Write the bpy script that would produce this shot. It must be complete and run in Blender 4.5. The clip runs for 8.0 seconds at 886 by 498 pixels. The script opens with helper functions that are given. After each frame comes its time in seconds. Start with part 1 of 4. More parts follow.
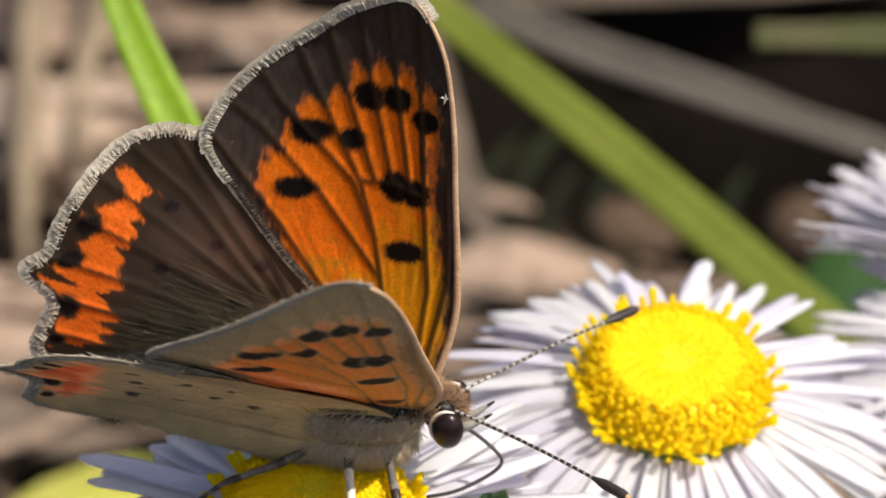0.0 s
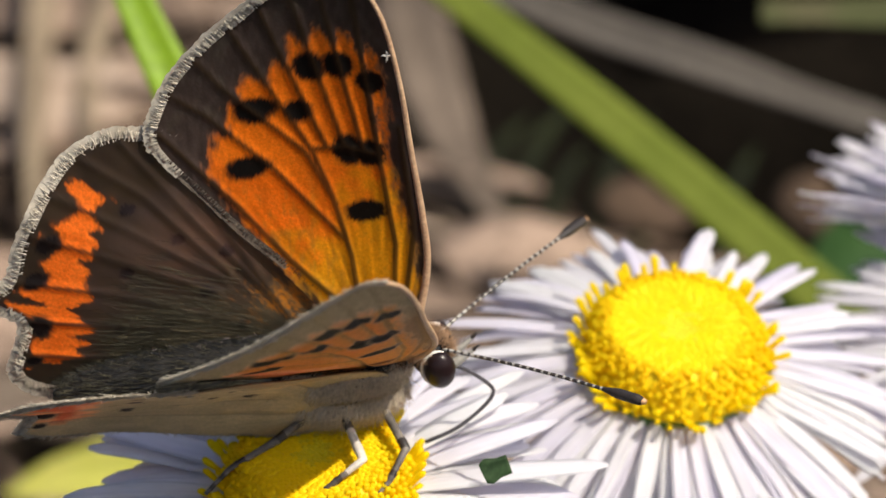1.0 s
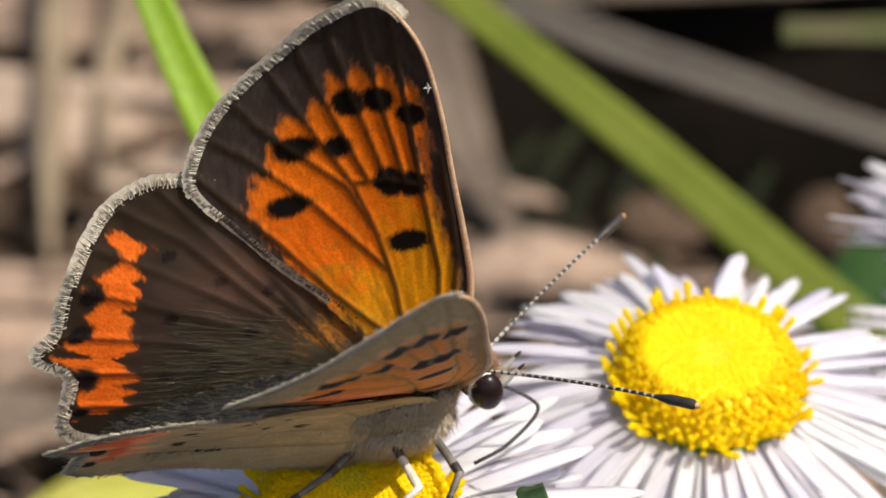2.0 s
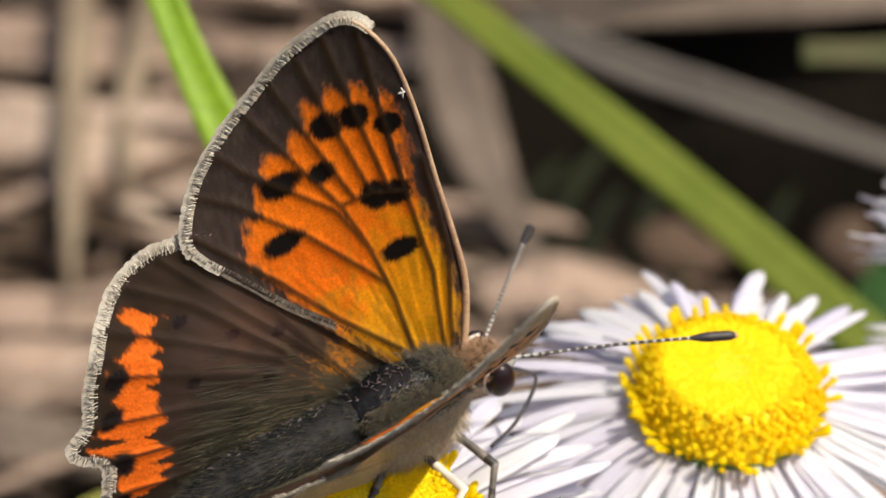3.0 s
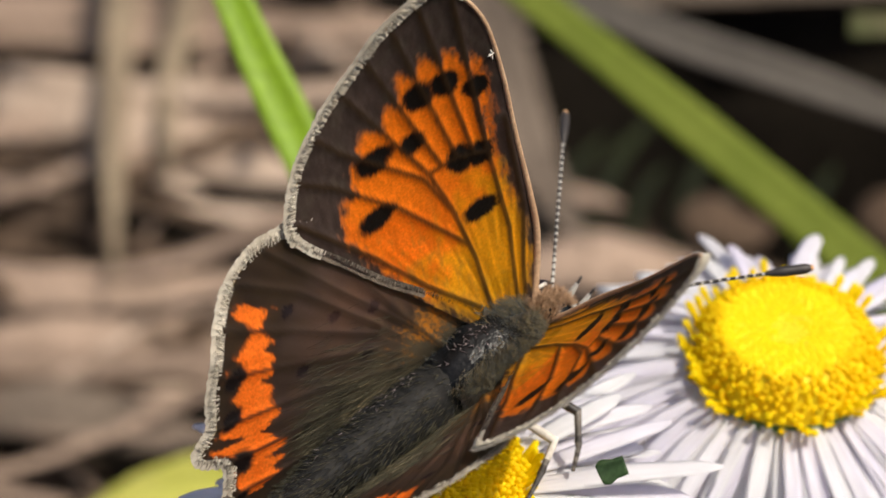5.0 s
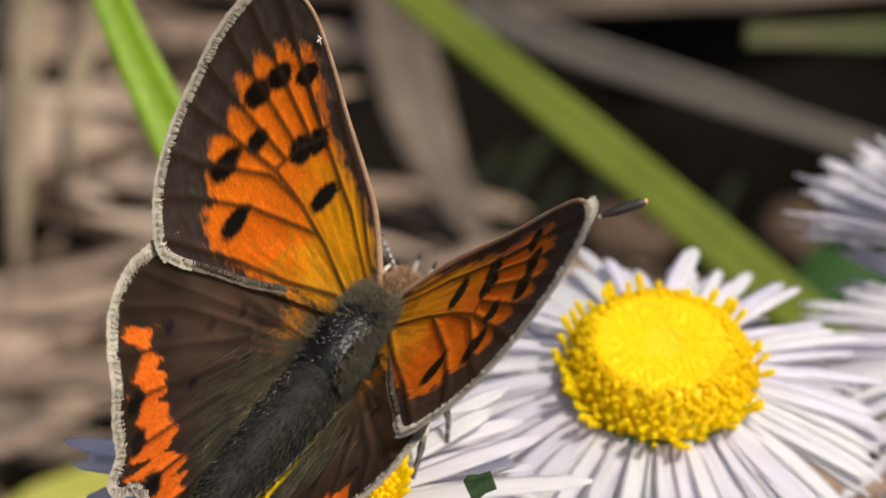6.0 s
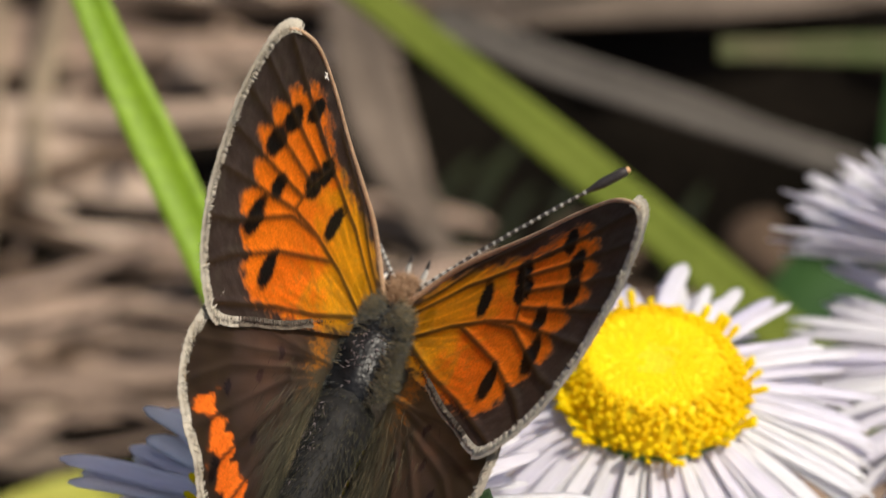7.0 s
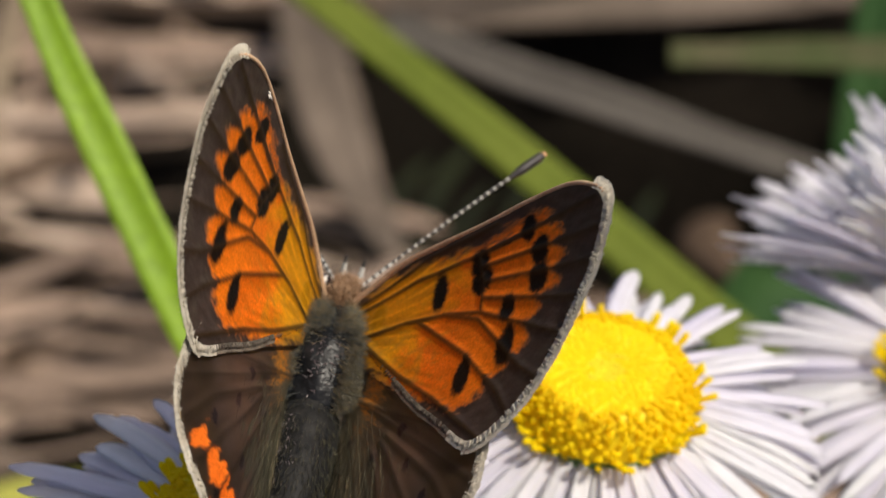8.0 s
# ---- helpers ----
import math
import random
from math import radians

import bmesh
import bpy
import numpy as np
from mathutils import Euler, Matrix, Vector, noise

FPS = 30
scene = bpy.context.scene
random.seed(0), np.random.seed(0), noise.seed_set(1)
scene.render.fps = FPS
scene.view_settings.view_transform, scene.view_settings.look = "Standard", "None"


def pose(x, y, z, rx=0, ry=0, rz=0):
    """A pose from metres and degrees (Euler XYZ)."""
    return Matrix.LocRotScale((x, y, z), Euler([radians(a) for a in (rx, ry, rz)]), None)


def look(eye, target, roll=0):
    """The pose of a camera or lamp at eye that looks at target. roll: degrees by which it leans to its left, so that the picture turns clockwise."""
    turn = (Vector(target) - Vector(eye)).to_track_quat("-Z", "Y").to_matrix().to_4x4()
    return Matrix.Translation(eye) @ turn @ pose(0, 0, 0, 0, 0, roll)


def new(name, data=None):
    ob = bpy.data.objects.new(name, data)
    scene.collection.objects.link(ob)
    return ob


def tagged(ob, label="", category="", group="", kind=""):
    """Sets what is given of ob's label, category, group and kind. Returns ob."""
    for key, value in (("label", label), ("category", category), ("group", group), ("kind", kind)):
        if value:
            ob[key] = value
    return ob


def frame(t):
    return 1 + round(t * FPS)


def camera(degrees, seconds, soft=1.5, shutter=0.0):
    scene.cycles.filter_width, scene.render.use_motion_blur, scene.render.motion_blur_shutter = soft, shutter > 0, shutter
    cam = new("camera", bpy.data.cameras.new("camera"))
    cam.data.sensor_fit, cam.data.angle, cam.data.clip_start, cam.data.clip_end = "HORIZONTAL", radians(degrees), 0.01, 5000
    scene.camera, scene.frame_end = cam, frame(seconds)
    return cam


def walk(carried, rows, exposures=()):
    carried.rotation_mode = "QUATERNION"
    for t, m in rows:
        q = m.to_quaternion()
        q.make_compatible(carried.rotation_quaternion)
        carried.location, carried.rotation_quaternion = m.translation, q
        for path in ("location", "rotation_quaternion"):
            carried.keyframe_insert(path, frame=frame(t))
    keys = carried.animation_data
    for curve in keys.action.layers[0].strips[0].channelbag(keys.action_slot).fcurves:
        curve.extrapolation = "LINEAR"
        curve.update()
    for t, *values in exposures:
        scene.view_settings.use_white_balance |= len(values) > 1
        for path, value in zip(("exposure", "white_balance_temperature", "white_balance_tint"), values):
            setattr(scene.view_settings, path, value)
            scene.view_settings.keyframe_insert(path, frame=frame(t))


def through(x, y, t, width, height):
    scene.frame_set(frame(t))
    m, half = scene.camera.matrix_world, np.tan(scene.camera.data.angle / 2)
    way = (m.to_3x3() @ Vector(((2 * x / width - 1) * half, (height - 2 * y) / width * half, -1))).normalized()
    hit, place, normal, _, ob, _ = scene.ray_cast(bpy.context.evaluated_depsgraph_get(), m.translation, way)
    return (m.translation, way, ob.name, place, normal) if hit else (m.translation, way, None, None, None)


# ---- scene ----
MM = 0.001

# camera: a long close-up lens looking 35 degrees down at the flower heads
cam = camera(13.7, 8.0, soft=1.5)
cam.data.dof.use_dof = True
cam.data.dof.focus_distance = 0.1222
cam.data.dof.aperture_fstop = 88


def sight(x, y, z, pan, tilt):
    return pose(x * MM, y * MM, z * MM, 55, 0, 0) @ pose(0, 0, 0, -tilt, pan, 0)


walk(cam, [
    (0, sight(0.00, -104.44, 163.13, -0.025, -0.000)),
    (0.5, sight(0.43, -104.65, 162.84, 0.133, 0.148)),
    (1, sight(0.47, -104.98, 162.37, 0.193, 0.111)),
    (1.2, sight(-0.47, -104.46, 163.10, 0.308, -0.007)),
    (2.3, sight(-1.07, -104.54, 162.98, 0.156, 0.045)),
    (2.5, sight(-1.36, -104.48, 163.07, 0.280, -0.241)),
    (3, sight(-0.57, -104.89, 162.49, 0.562, -0.479)),
    (3.5, sight(-0.11, -104.20, 163.48, 1.047, -0.458)),
    (4, sight(-1.93, -105.26, 161.96, 1.050, -0.200)),
    (4.2, sight(-1.93, -105.37, 161.81, 1.300, -0.154)),
    (5.3, sight(-1.79, -105.59, 161.49, 0.650, -0.411)),
    (5.5, sight(-1.79, -105.59, 161.49, 0.414, -0.406)),
    (6, sight(0.50, -105.33, 161.87, -0.034, -0.413)),
    (6.5, sight(-1.22, -104.65, 162.84, -0.371, -0.458)),
    (7, sight(-1.61, -105.14, 162.13, -1.016, -0.536)),
    (7.5, sight(0.57, -105.67, 161.37, -1.665, -0.416)),
    (8, sight(-1.43, -104.96, 162.40, -1.714, -0.517)),
], [(0, 0.27), (0.5, 0.27), (1, 0.17), (2.5, 0.24), (4.2, 0.13), (5.5, 0.01), (6.2, -0.09), (6.6, -0.07), (7, 0.03), (7.5, -0.06), (8, -0.04)])

# daylight: high sun from the right, blue sky
world = bpy.data.worlds.new("sky")
scene.world = world
world.use_nodes = True
SUN_ELEVATION, SUN_AZIMUTH = radians(60), radians(113)
sky = world.node_tree.nodes.new("ShaderNodeTexSky")
sky.sky_type, sky.sun_disc = "NISHITA", False
sky.sun_elevation, sky.sun_rotation = SUN_ELEVATION, SUN_AZIMUTH
sky.dust_density, sky.ozone_density = 4.0, 0.15
world.node_tree.links.new(sky.outputs[0], world.node_tree.nodes["Background"].inputs["Color"])
world.node_tree.nodes["Background"].inputs["Strength"].default_value = 0.115
sun = new("sun", bpy.data.lights.new("sun", "SUN"))
sun.data.energy, sun.data.angle, sun.data.color = 4.7, radians(0.5), (1.0, 0.92, 0.79)
sun_way = Vector((math.sin(SUN_AZIMUTH) * math.cos(SUN_ELEVATION), math.cos(SUN_AZIMUTH) * math.cos(SUN_ELEVATION), math.sin(SUN_ELEVATION)))
sun.matrix_world = look(sun_way * 3, (0, 0, 0))


# materials
def material(name, colour, rough=0.6, other=None, grain=600, fine=5000, bump=0.00004, through_light=0.0, metal=0.0,
             sheen=0.0, vary=0.25, attribute="", stretch=(1, 1, 1), random_hue=0.0, spec=0.4, coat=0.0, glow=""):
    m = bpy.data.materials.new(name)
    m.use_nodes = True
    nt = m.node_tree
    n, link = nt.nodes, nt.links.new
    bsdf, out = n["Principled BSDF"], n["Material Output"]
    place = n.new("ShaderNodeTexCoord")
    squash = n.new("ShaderNodeMapping")
    squash.inputs["Scale"].default_value = stretch
    link(place.outputs["Object"], squash.inputs["Vector"])
    big = n.new("ShaderNodeTexNoise")
    big.inputs["Scale"].default_value, big.inputs["Detail"].default_value = grain, 4
    small = n.new("ShaderNodeTexNoise")
    small.inputs["Scale"].default_value, small.inputs["Detail"].default_value = fine, 3
    link(squash.outputs[0], big.inputs["Vector"])
    link(squash.outputs[0], small.inputs["Vector"])
    mix = n.new("ShaderNodeMix")
    mix.data_type = "RGBA"
    if attribute:
        paint = n.new("ShaderNodeAttribute")
        paint.attribute_name = attribute
        link(paint.outputs["Color"], mix.inputs[6])
        link(paint.outputs["Color"], mix.inputs[7])
    else:
        mix.inputs[6].default_value = (*colour, 1)
        mix.inputs[7].default_value = (*(other or [c * (1 - vary) for c in colour]), 1)
    ramp = n.new("ShaderNodeMapRange")
    ramp.inputs["From Min"].default_value, ramp.inputs["From Max"].default_value = 0.35, 0.65
    link(big.outputs["Fac"], ramp.inputs["Value"])
    link(ramp.outputs[0], mix.inputs[0])
    shade = n.new("ShaderNodeMapRange")
    shade.inputs["From Min"].default_value, shade.inputs["From Max"].default_value = 0.3, 0.7
    shade.inputs["To Min"].default_value, shade.inputs["To Max"].default_value = 1 - vary, 1 + vary
    link(small.outputs["Fac"], shade.inputs["Value"])
    hsv = n.new("ShaderNodeHueSaturation")
    link(mix.outputs[2], hsv.inputs["Color"])
    link(shade.outputs[0], hsv.inputs["Value"])
    if random_hue:
        info = n.new("ShaderNodeObjectInfo")
        shift = n.new("ShaderNodeMapRange")
        shift.inputs["To Min"].default_value, shift.inputs["To Max"].default_value = 1 - random_hue, 1 + random_hue
        link(info.outputs["Random"], shift.inputs["Value"])
        link(shift.outputs[0], hsv.inputs["Saturation"])
    link(hsv.outputs[0], bsdf.inputs["Base Color"])
    bsdf.inputs["Roughness"].default_value, bsdf.inputs["Metallic"].default_value = rough, metal
    bsdf.inputs["Specular IOR Level"].default_value = spec
    bsdf.inputs["Coat Weight"].default_value = coat
    if sheen:
        bsdf.inputs["Sheen Weight"].default_value, bsdf.inputs["Sheen Roughness"].default_value = sheen, 0.4
    if bump:
        relief = n.new("ShaderNodeBump")
        relief.inputs["Distance"].default_value, relief.inputs["Strength"].default_value = bump, 0.6
        link(small.outputs["Fac"], relief.inputs["Height"])
        link(relief.outputs[0], bsdf.inputs["Normal"])
    if through_light:
        leak, both = n.new("ShaderNodeBsdfTranslucent"), n.new("ShaderNodeMixShader")
        if glow:
            tint = n.new("ShaderNodeAttribute")
            tint.attribute_name = glow
            link(tint.outputs["Color"], leak.inputs["Color"])
        else:
            link(hsv.outputs[0], leak.inputs["Color"])
        both.inputs[0].default_value = through_light
        link(bsdf.outputs[0], both.inputs[1])
        link(leak.outputs[0], both.inputs[2])
        link(both.outputs[0], out.inputs["Surface"])
    return m


# Blacker than real humus: the hollow's deep shade is put into this colour.
SOIL_SHADED = material("soil", (0.005, 0.0042, 0.0032), 0.95, (0.010, 0.008, 0.006), 90, 900, 0.0008, vary=0.4, spec=0.02)
STRAW = material("straw", (0.36, 0.26, 0.195), 0.7, (0.19, 0.135, 0.10), 60, 1500, 0.0001, 0.15, vary=0.25, spec=0.2)
STRAW_MID = material("mid_straw", (0.25, 0.195, 0.13), 0.7, (0.16, 0.12, 0.08), 60, 1500, 0.0001, 0.15, vary=0.25, spec=0.2)
STRAW_PALE = material("pale_straw", (0.50, 0.385, 0.295), 0.65, (0.34, 0.25, 0.185), 70, 1500, 0.0001, 0.15, vary=0.2)
STALK_GREY = material("grey_stalk", (0.070, 0.060, 0.049), 0.75, (0.045, 0.038, 0.031), 120, 1800, 0.0001, 0.0, vary=0.25)
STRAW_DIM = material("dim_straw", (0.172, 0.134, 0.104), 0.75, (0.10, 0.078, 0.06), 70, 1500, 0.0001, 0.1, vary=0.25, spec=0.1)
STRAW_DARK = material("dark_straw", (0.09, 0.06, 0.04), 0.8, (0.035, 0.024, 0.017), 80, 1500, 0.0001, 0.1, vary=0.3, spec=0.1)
BLADE = material("grass", (0.185, 0.32, 0.008), 0.5, (0.23, 0.37, 0.011), 140, 2500, 0.00006, 0.3, vary=0.15, stretch=(1, 1, 0.25))
BLADE_OLIVE = material("olive_grass", (0.105, 0.138, 0.016), 0.6, (0.14, 0.172, 0.024), 140, 2500, 0.00006, 0.22, vary=0.15, spec=0.1)
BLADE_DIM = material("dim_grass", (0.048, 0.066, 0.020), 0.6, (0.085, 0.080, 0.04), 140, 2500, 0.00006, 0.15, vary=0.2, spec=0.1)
# Olive grass with the dimness of the shaded hollow worked into its colour.
BLADE_SHADE = material("olive_grass_shade_tone", (0.020, 0.024, 0.009), 0.7, (0.010, 0.012, 0.006), 140, 2500, 0.00006, 0.1, vary=0.3, spec=0.08)
LEAF = material("leaf", (0.025, 0.065, 0.018), 0.6, (0.04, 0.09, 0.025), 150, 2500, 0.00008, 0.15, vary=0.2, spec=0.15)
LEAF_DARK = material("dark_leaf", (0.022, 0.045, 0.018), 0.6, (0.03, 0.06, 0.022), 900, 5000, 0.00004, 0.05, vary=0.2, spec=0.15)
LEAF_LIGHT = material("light_leaf", (0.52, 0.53, 0.085), 0.6, (0.58, 0.56, 0.13), 150, 2500, 0.00008, 0.35, vary=0.15)
STEM = material("stem", (0.10, 0.20, 0.04), 0.55, (0.15, 0.26, 0.06), 300, 4000, 0.00006, 0.1, vary=0.2)
PETAL = material("petal", (0.84, 0.825, 0.885), 0.6, (0.88, 0.87, 0.885), 350, 4500, 0.00005, 0.60, vary=0.05, random_hue=0.8, stretch=(0.15, 1, 1), spec=0.15)
DISC = material("disc", (0.95, 0.75, 0.010), 0.6, (0.94, 0.78, 0.010), 700, 5000, 0.00002, 0.25, vary=0.06)
FLORET = material("floret", (0.97, 0.82, 0.012), 0.55, (0.96, 0.77, 0.010), 600, 6000, 0.00001, 0.68, vary=0.05, spec=0.2)
FLORET_YOUNG = material("young_floret", (0.80, 0.70, 0.015), 0.55, (0.84, 0.72, 0.012), 600, 6000, 0.00002, 0.4, vary=0.08)
WING = material("wing_scales", (0.5, 0.5, 0.5), 0.5, None, 900, 9000, 0.00003, 0.40, vary=0.22, attribute="paint", spec=0.13, glow="glow")
WING_UNDER = material("underwing_scales", (0.5, 0.5, 0.5), 0.6, None, 900, 9000, 0.00004, 0.45, vary=0.16, attribute="paint", spec=0.2, glow="glow")
FRINGE = material("fringe", (0.67, 0.62, 0.52), 0.6, (0.55, 0.49, 0.39), 1500, 9000, 0, 0.3, vary=0.1)
FRINGE_DIM = material("dim_fringe", (0.62, 0.56, 0.47), 0.6, (0.53, 0.47, 0.385), 1500, 9000, 0, 0.3, vary=0.3)
FRINGE_DARK = material("dark_fringe", (0.20, 0.165, 0.125), 0.6, (0.12, 0.10, 0.08), 1500, 9000, 0, 0.2, vary=0.3)
COSTA = material("costa", (0.58, 0.39, 0.24), 0.55, (0.44, 0.27, 0.16), 900, 9000, 0, 0.1, vary=0.2)
CUTICLE = material("cuticle", (0.004, 0.005, 0.006), 0.34, (0.010, 0.010, 0.011), 900, 2600, 0.00014, vary=0.3, spec=0.16)
ABDOMEN = material("abdomen_skin", (0.009, 0.009, 0.009), 0.6, (0.020, 0.019, 0.018), 900, 6000, 0.00003, vary=0.3, spec=0.1)
SCALE = material("body_scales", (0.17, 0.135, 0.14), 0.35, (0.09, 0.07, 0.072), 1500, 9000, 0, 0.1, vary=0.4, spec=0.6)
FUR_DARK = material("dark_fur", (0.014, 0.017, 0.023), 0.5, (0.030, 0.033, 0.036), 700, 8000, 0, 0.1, vary=0.3, spec=0.15)
FUR_OLIVE = material("olive_fur", (0.17, 0.135, 0.065), 0.6, (0.24, 0.19, 0.10), 700, 8000, 0, 0.15, sheen=0.2, vary=0.3)
FUR_WING = material("wing_fur", (0.058, 0.054, 0.036), 0.6, (0.088, 0.080, 0.050), 700, 8000, 0, 0.15, vary=0.3, spec=0.2)
FUR_GREY = material("grey_fur", (0.055, 0.062, 0.06), 0.6, (0.11, 0.11, 0.09), 700, 8000, 0, 0.2, sheen=0.3, vary=0.3)
FUR_TAN = material("tan_fur", (0.38, 0.24, 0.14), 0.6, (0.28, 0.16, 0.09), 700, 8000, 0, 0.2, vary=0.3)
FUR_PALE = material("pale_fur", (0.78, 0.68, 0.53), 0.6, (0.64, 0.53, 0.39), 700, 8000, 0, 0.25, vary=0.2)
EYE = material("eye", (0.013, 0.007, 0.008), 0.30, (0.018, 0.009, 0.009), 900, 12000, 0.00001, spec=0.25)
WHITE = material("white_scales", (0.74, 0.70, 0.64), 0.6, (0.6, 0.55, 0.48), 900, 9000, 0, 0.15, vary=0.15)
RING = material("pale_rings", (0.46, 0.44, 0.40), 0.6, (0.36, 0.34, 0.30), 900, 9000, 0, 0.1, vary=0.2)
BLACK = material("black_scales", (0.022, 0.018, 0.017), 0.5, (0.04, 0.032, 0.028), 900, 9000, 0, vary=0.3)
LEG = material("leg", (0.055, 0.048, 0.043), 0.5, (0.20, 0.175, 0.15), 1100, 9000, 0, vary=0.25)
TIP = material("orange_tip", (0.50, 0.30, 0.15), 0.5, (0.4, 0.2, 0.08), 900, 9000, 0, vary=0.2)
TONGUE = material("tongue", (0.035, 0.032, 0.036), 0.35, (0.06, 0.055, 0.06), 900, 9000, 0, vary=0.2)


# mesh tools, all in millimetres
class Shape:
    def __init__(self):
        self.v, self.f, self.m = [], [], []

    def add(self, verts, faces, mat=0):
        base = len(self.v)
        self.v += [tuple(p) for p in verts]
        self.f += [[i + base for i in q] for q in faces]
        self.m += [mat] * len(faces)

    def mesh(self, name, mats, smooth=True):
        me = bpy.data.meshes.new(name)
        me.from_pydata([(x * MM, y * MM, z * MM) for x, y, z in self.v], [], self.f)
        for one in mats if isinstance(mats, (list, tuple)) else [mats]:
            me.materials.append(one)
        me.polygons.foreach_set("material_index", self.m)
        me.polygons.foreach_set("use_smooth", [smooth] * len(me.polygons))
        me.update()
        return me


def part(name, shape, mats, parent=None, label="", m=None, smooth=True, kind=""):
    me = shape.mesh(name, mats, smooth) if isinstance(shape, Shape) else shape
    ob = new(name, me)
    if parent:
        ob.parent = parent
    if m is not None:
        ob.matrix_basis = m
    return tagged(ob, label, kind=kind)


def at(x, y, z):
    return Matrix.Translation((x * MM, y * MM, z * MM))


def spline(points, steps):
    """Catmull-Rom through the points."""
    p = [Vector(q) for q in points]
    p = [2 * p[0] - p[1]] + p + [2 * p[-1] - p[-2]]
    out = []
    for i in range(1, len(p) - 2):
        for k in range(steps):
            t = k / steps
            a, b, c, d = p[i - 1:i + 3]
            out.append(0.5 * (2 * b + (c - a) * t + (2 * a - 5 * b + 4 * c - d) * t * t + (3 * b - a - 3 * c + d) * t ** 3))
    return out + [p[-2]]


def tube(shape, path, radii, sides=8, mat=0, mats=None, flat=1.0):
    path = [Vector(p) for p in path]
    n = len(path)
    radii = radii if isinstance(radii, (list, tuple)) else [radii] * n
    verts, faces = [], []
    side = None
    for i, p in enumerate(path):
        way = (path[min(i + 1, n - 1)] - path[max(i - 1, 0)]).normalized()
        if side is None:
            side = way.orthogonal().normalized()
        side = (side - way * side.dot(way)).normalized()
        up = way.cross(side)
        for k in range(sides):
            a = 2 * math.pi * k / sides
            verts.append(p + (side * math.cos(a) + up * math.sin(a) * flat) * radii[i])
    base = len(shape.v)
    shape.v += [tuple(p) for p in verts]
    for i in range(n - 1):
        for k in range(sides):
            j = (k + 1) % sides
            shape.f.append([base + i * sides + k, base + i * sides + j, base + (i + 1) * sides + j, base + (i + 1) * sides + k])
            shape.m.append(mats(i) if mats else mat)
    shape.f += [[base + k for k in reversed(range(sides))], [base + (n - 1) * sides + k for k in range(sides)]]
    shape.m += [mats(0) if mats else mat, mats(n - 2) if mats else mat]


def ribbon(shape, path, widths, normal, thick=0.15, fold=0.15, mat=0):
    """A leaf blade: a folded strip with thickness; normal is the side that it turns up."""
    path = [Vector(p) for p in path]
    n = len(path)
    normal = Vector(normal)
    base = len(shape.v)
    for i, p in enumerate(path):
        way = (path[min(i + 1, n - 1)] - path[max(i - 1, 0)]).normalized()
        side = way.cross(normal).normalized()
        up = side.cross(way).normalized()
        w = widths[i]
        for s, z in ((-1, fold * w), (-0.5, fold * 0.3 * w), (0, 0), (0.5, fold * 0.3 * w), (1, fold * w),
                     (1, fold * w - thick * 0.5), (0, -thick), (-1, fold * w - thick * 0.5)):
            shape.v.append(tuple(p + side * (s * w / 2) + up * z))
    for i in range(n - 1):
        for k in range(8):
            j = (k + 1) % 8
            shape.f.append([base + i * 8 + k, base + i * 8 + j, base + (i + 1) * 8 + j, base + (i + 1) * 8 + k])
            shape.m.append(mat)
    shape.f += [[base + k for k in reversed(range(8))], [base + (n - 1) * 8 + k for k in range(8)]]
    shape.m += [mat, mat]


def ball(shape, centre, size, rings=14, sides=20, mat=0, wobble=0.0):
    c = Vector(centre)
    verts, faces = [], []
    for i in range(rings + 1):
        a = math.pi * i / rings
        for k in range(sides):
            b = 2 * math.pi * k / sides
            d = Vector((math.cos(a), math.sin(a) * math.cos(b), math.sin(a) * math.sin(b)))
            g = 1 + wobble * noise.noise(d * 3 + c)
            verts.append(c + Vector((d.x * size[0], d.y * size[1], d.z * size[2])) * g)
    for i in range(rings):
        for k in range(sides):
            j = (k + 1) % sides
            faces.append([i * sides + k, i * sides + j, (i + 1) * sides + j, (i + 1) * sides + k])
    shape.add(verts, faces, mat)


def hair(shape, root, way, length, width, mat=0, bend=0.2):
    """One tapered, slightly bent hair of three sides."""
    root, way = Vector(root), Vector(way).normalized()
    side = way.orthogonal().normalized()
    side.rotate(Matrix.Rotation(random.uniform(0, 6.28), 3, way))
    up = way.cross(side)
    mid = root + way * length * 0.55
    tip = root + way * length + side * bend * length
    verts = []
    for p, w in ((root, width), (mid, width * 0.8)):
        for a in (0, 2.094, 4.189):
            verts.append(p + (side * math.cos(a) + up * math.sin(a)) * w / 2)
    verts.append(tip)
    shape.add(verts, [[0, 1, 4, 3], [1, 2, 5, 4], [2, 0, 3, 5], [3, 4, 6], [4, 5, 6], [5, 3, 6]], mat)


# ground and background
HOLLOW = [Vector(q) for q in ((-6.3, 155.6, 0.0), (8.4, 161.0, 0.0), (24.8, 164.7, -0.0), (44.0, 163.8, -0.0), (42.4, 114.0, -0.0), (16.9, 121.9, -0.0), (-4.5, 129.4, -0.0))]


def in_hollow(p, inset=0.0):
    """Whether p lies over the gap in the litter, at least inset from its edge."""
    return all(((b.x - a.x) * (p.y - a.y) - (b.y - a.y) * (p.x - a.x)) / (b - a).length < -inset for a, b in zip(HOLLOW, HOLLOW[1:] + HOLLOW[:1]))


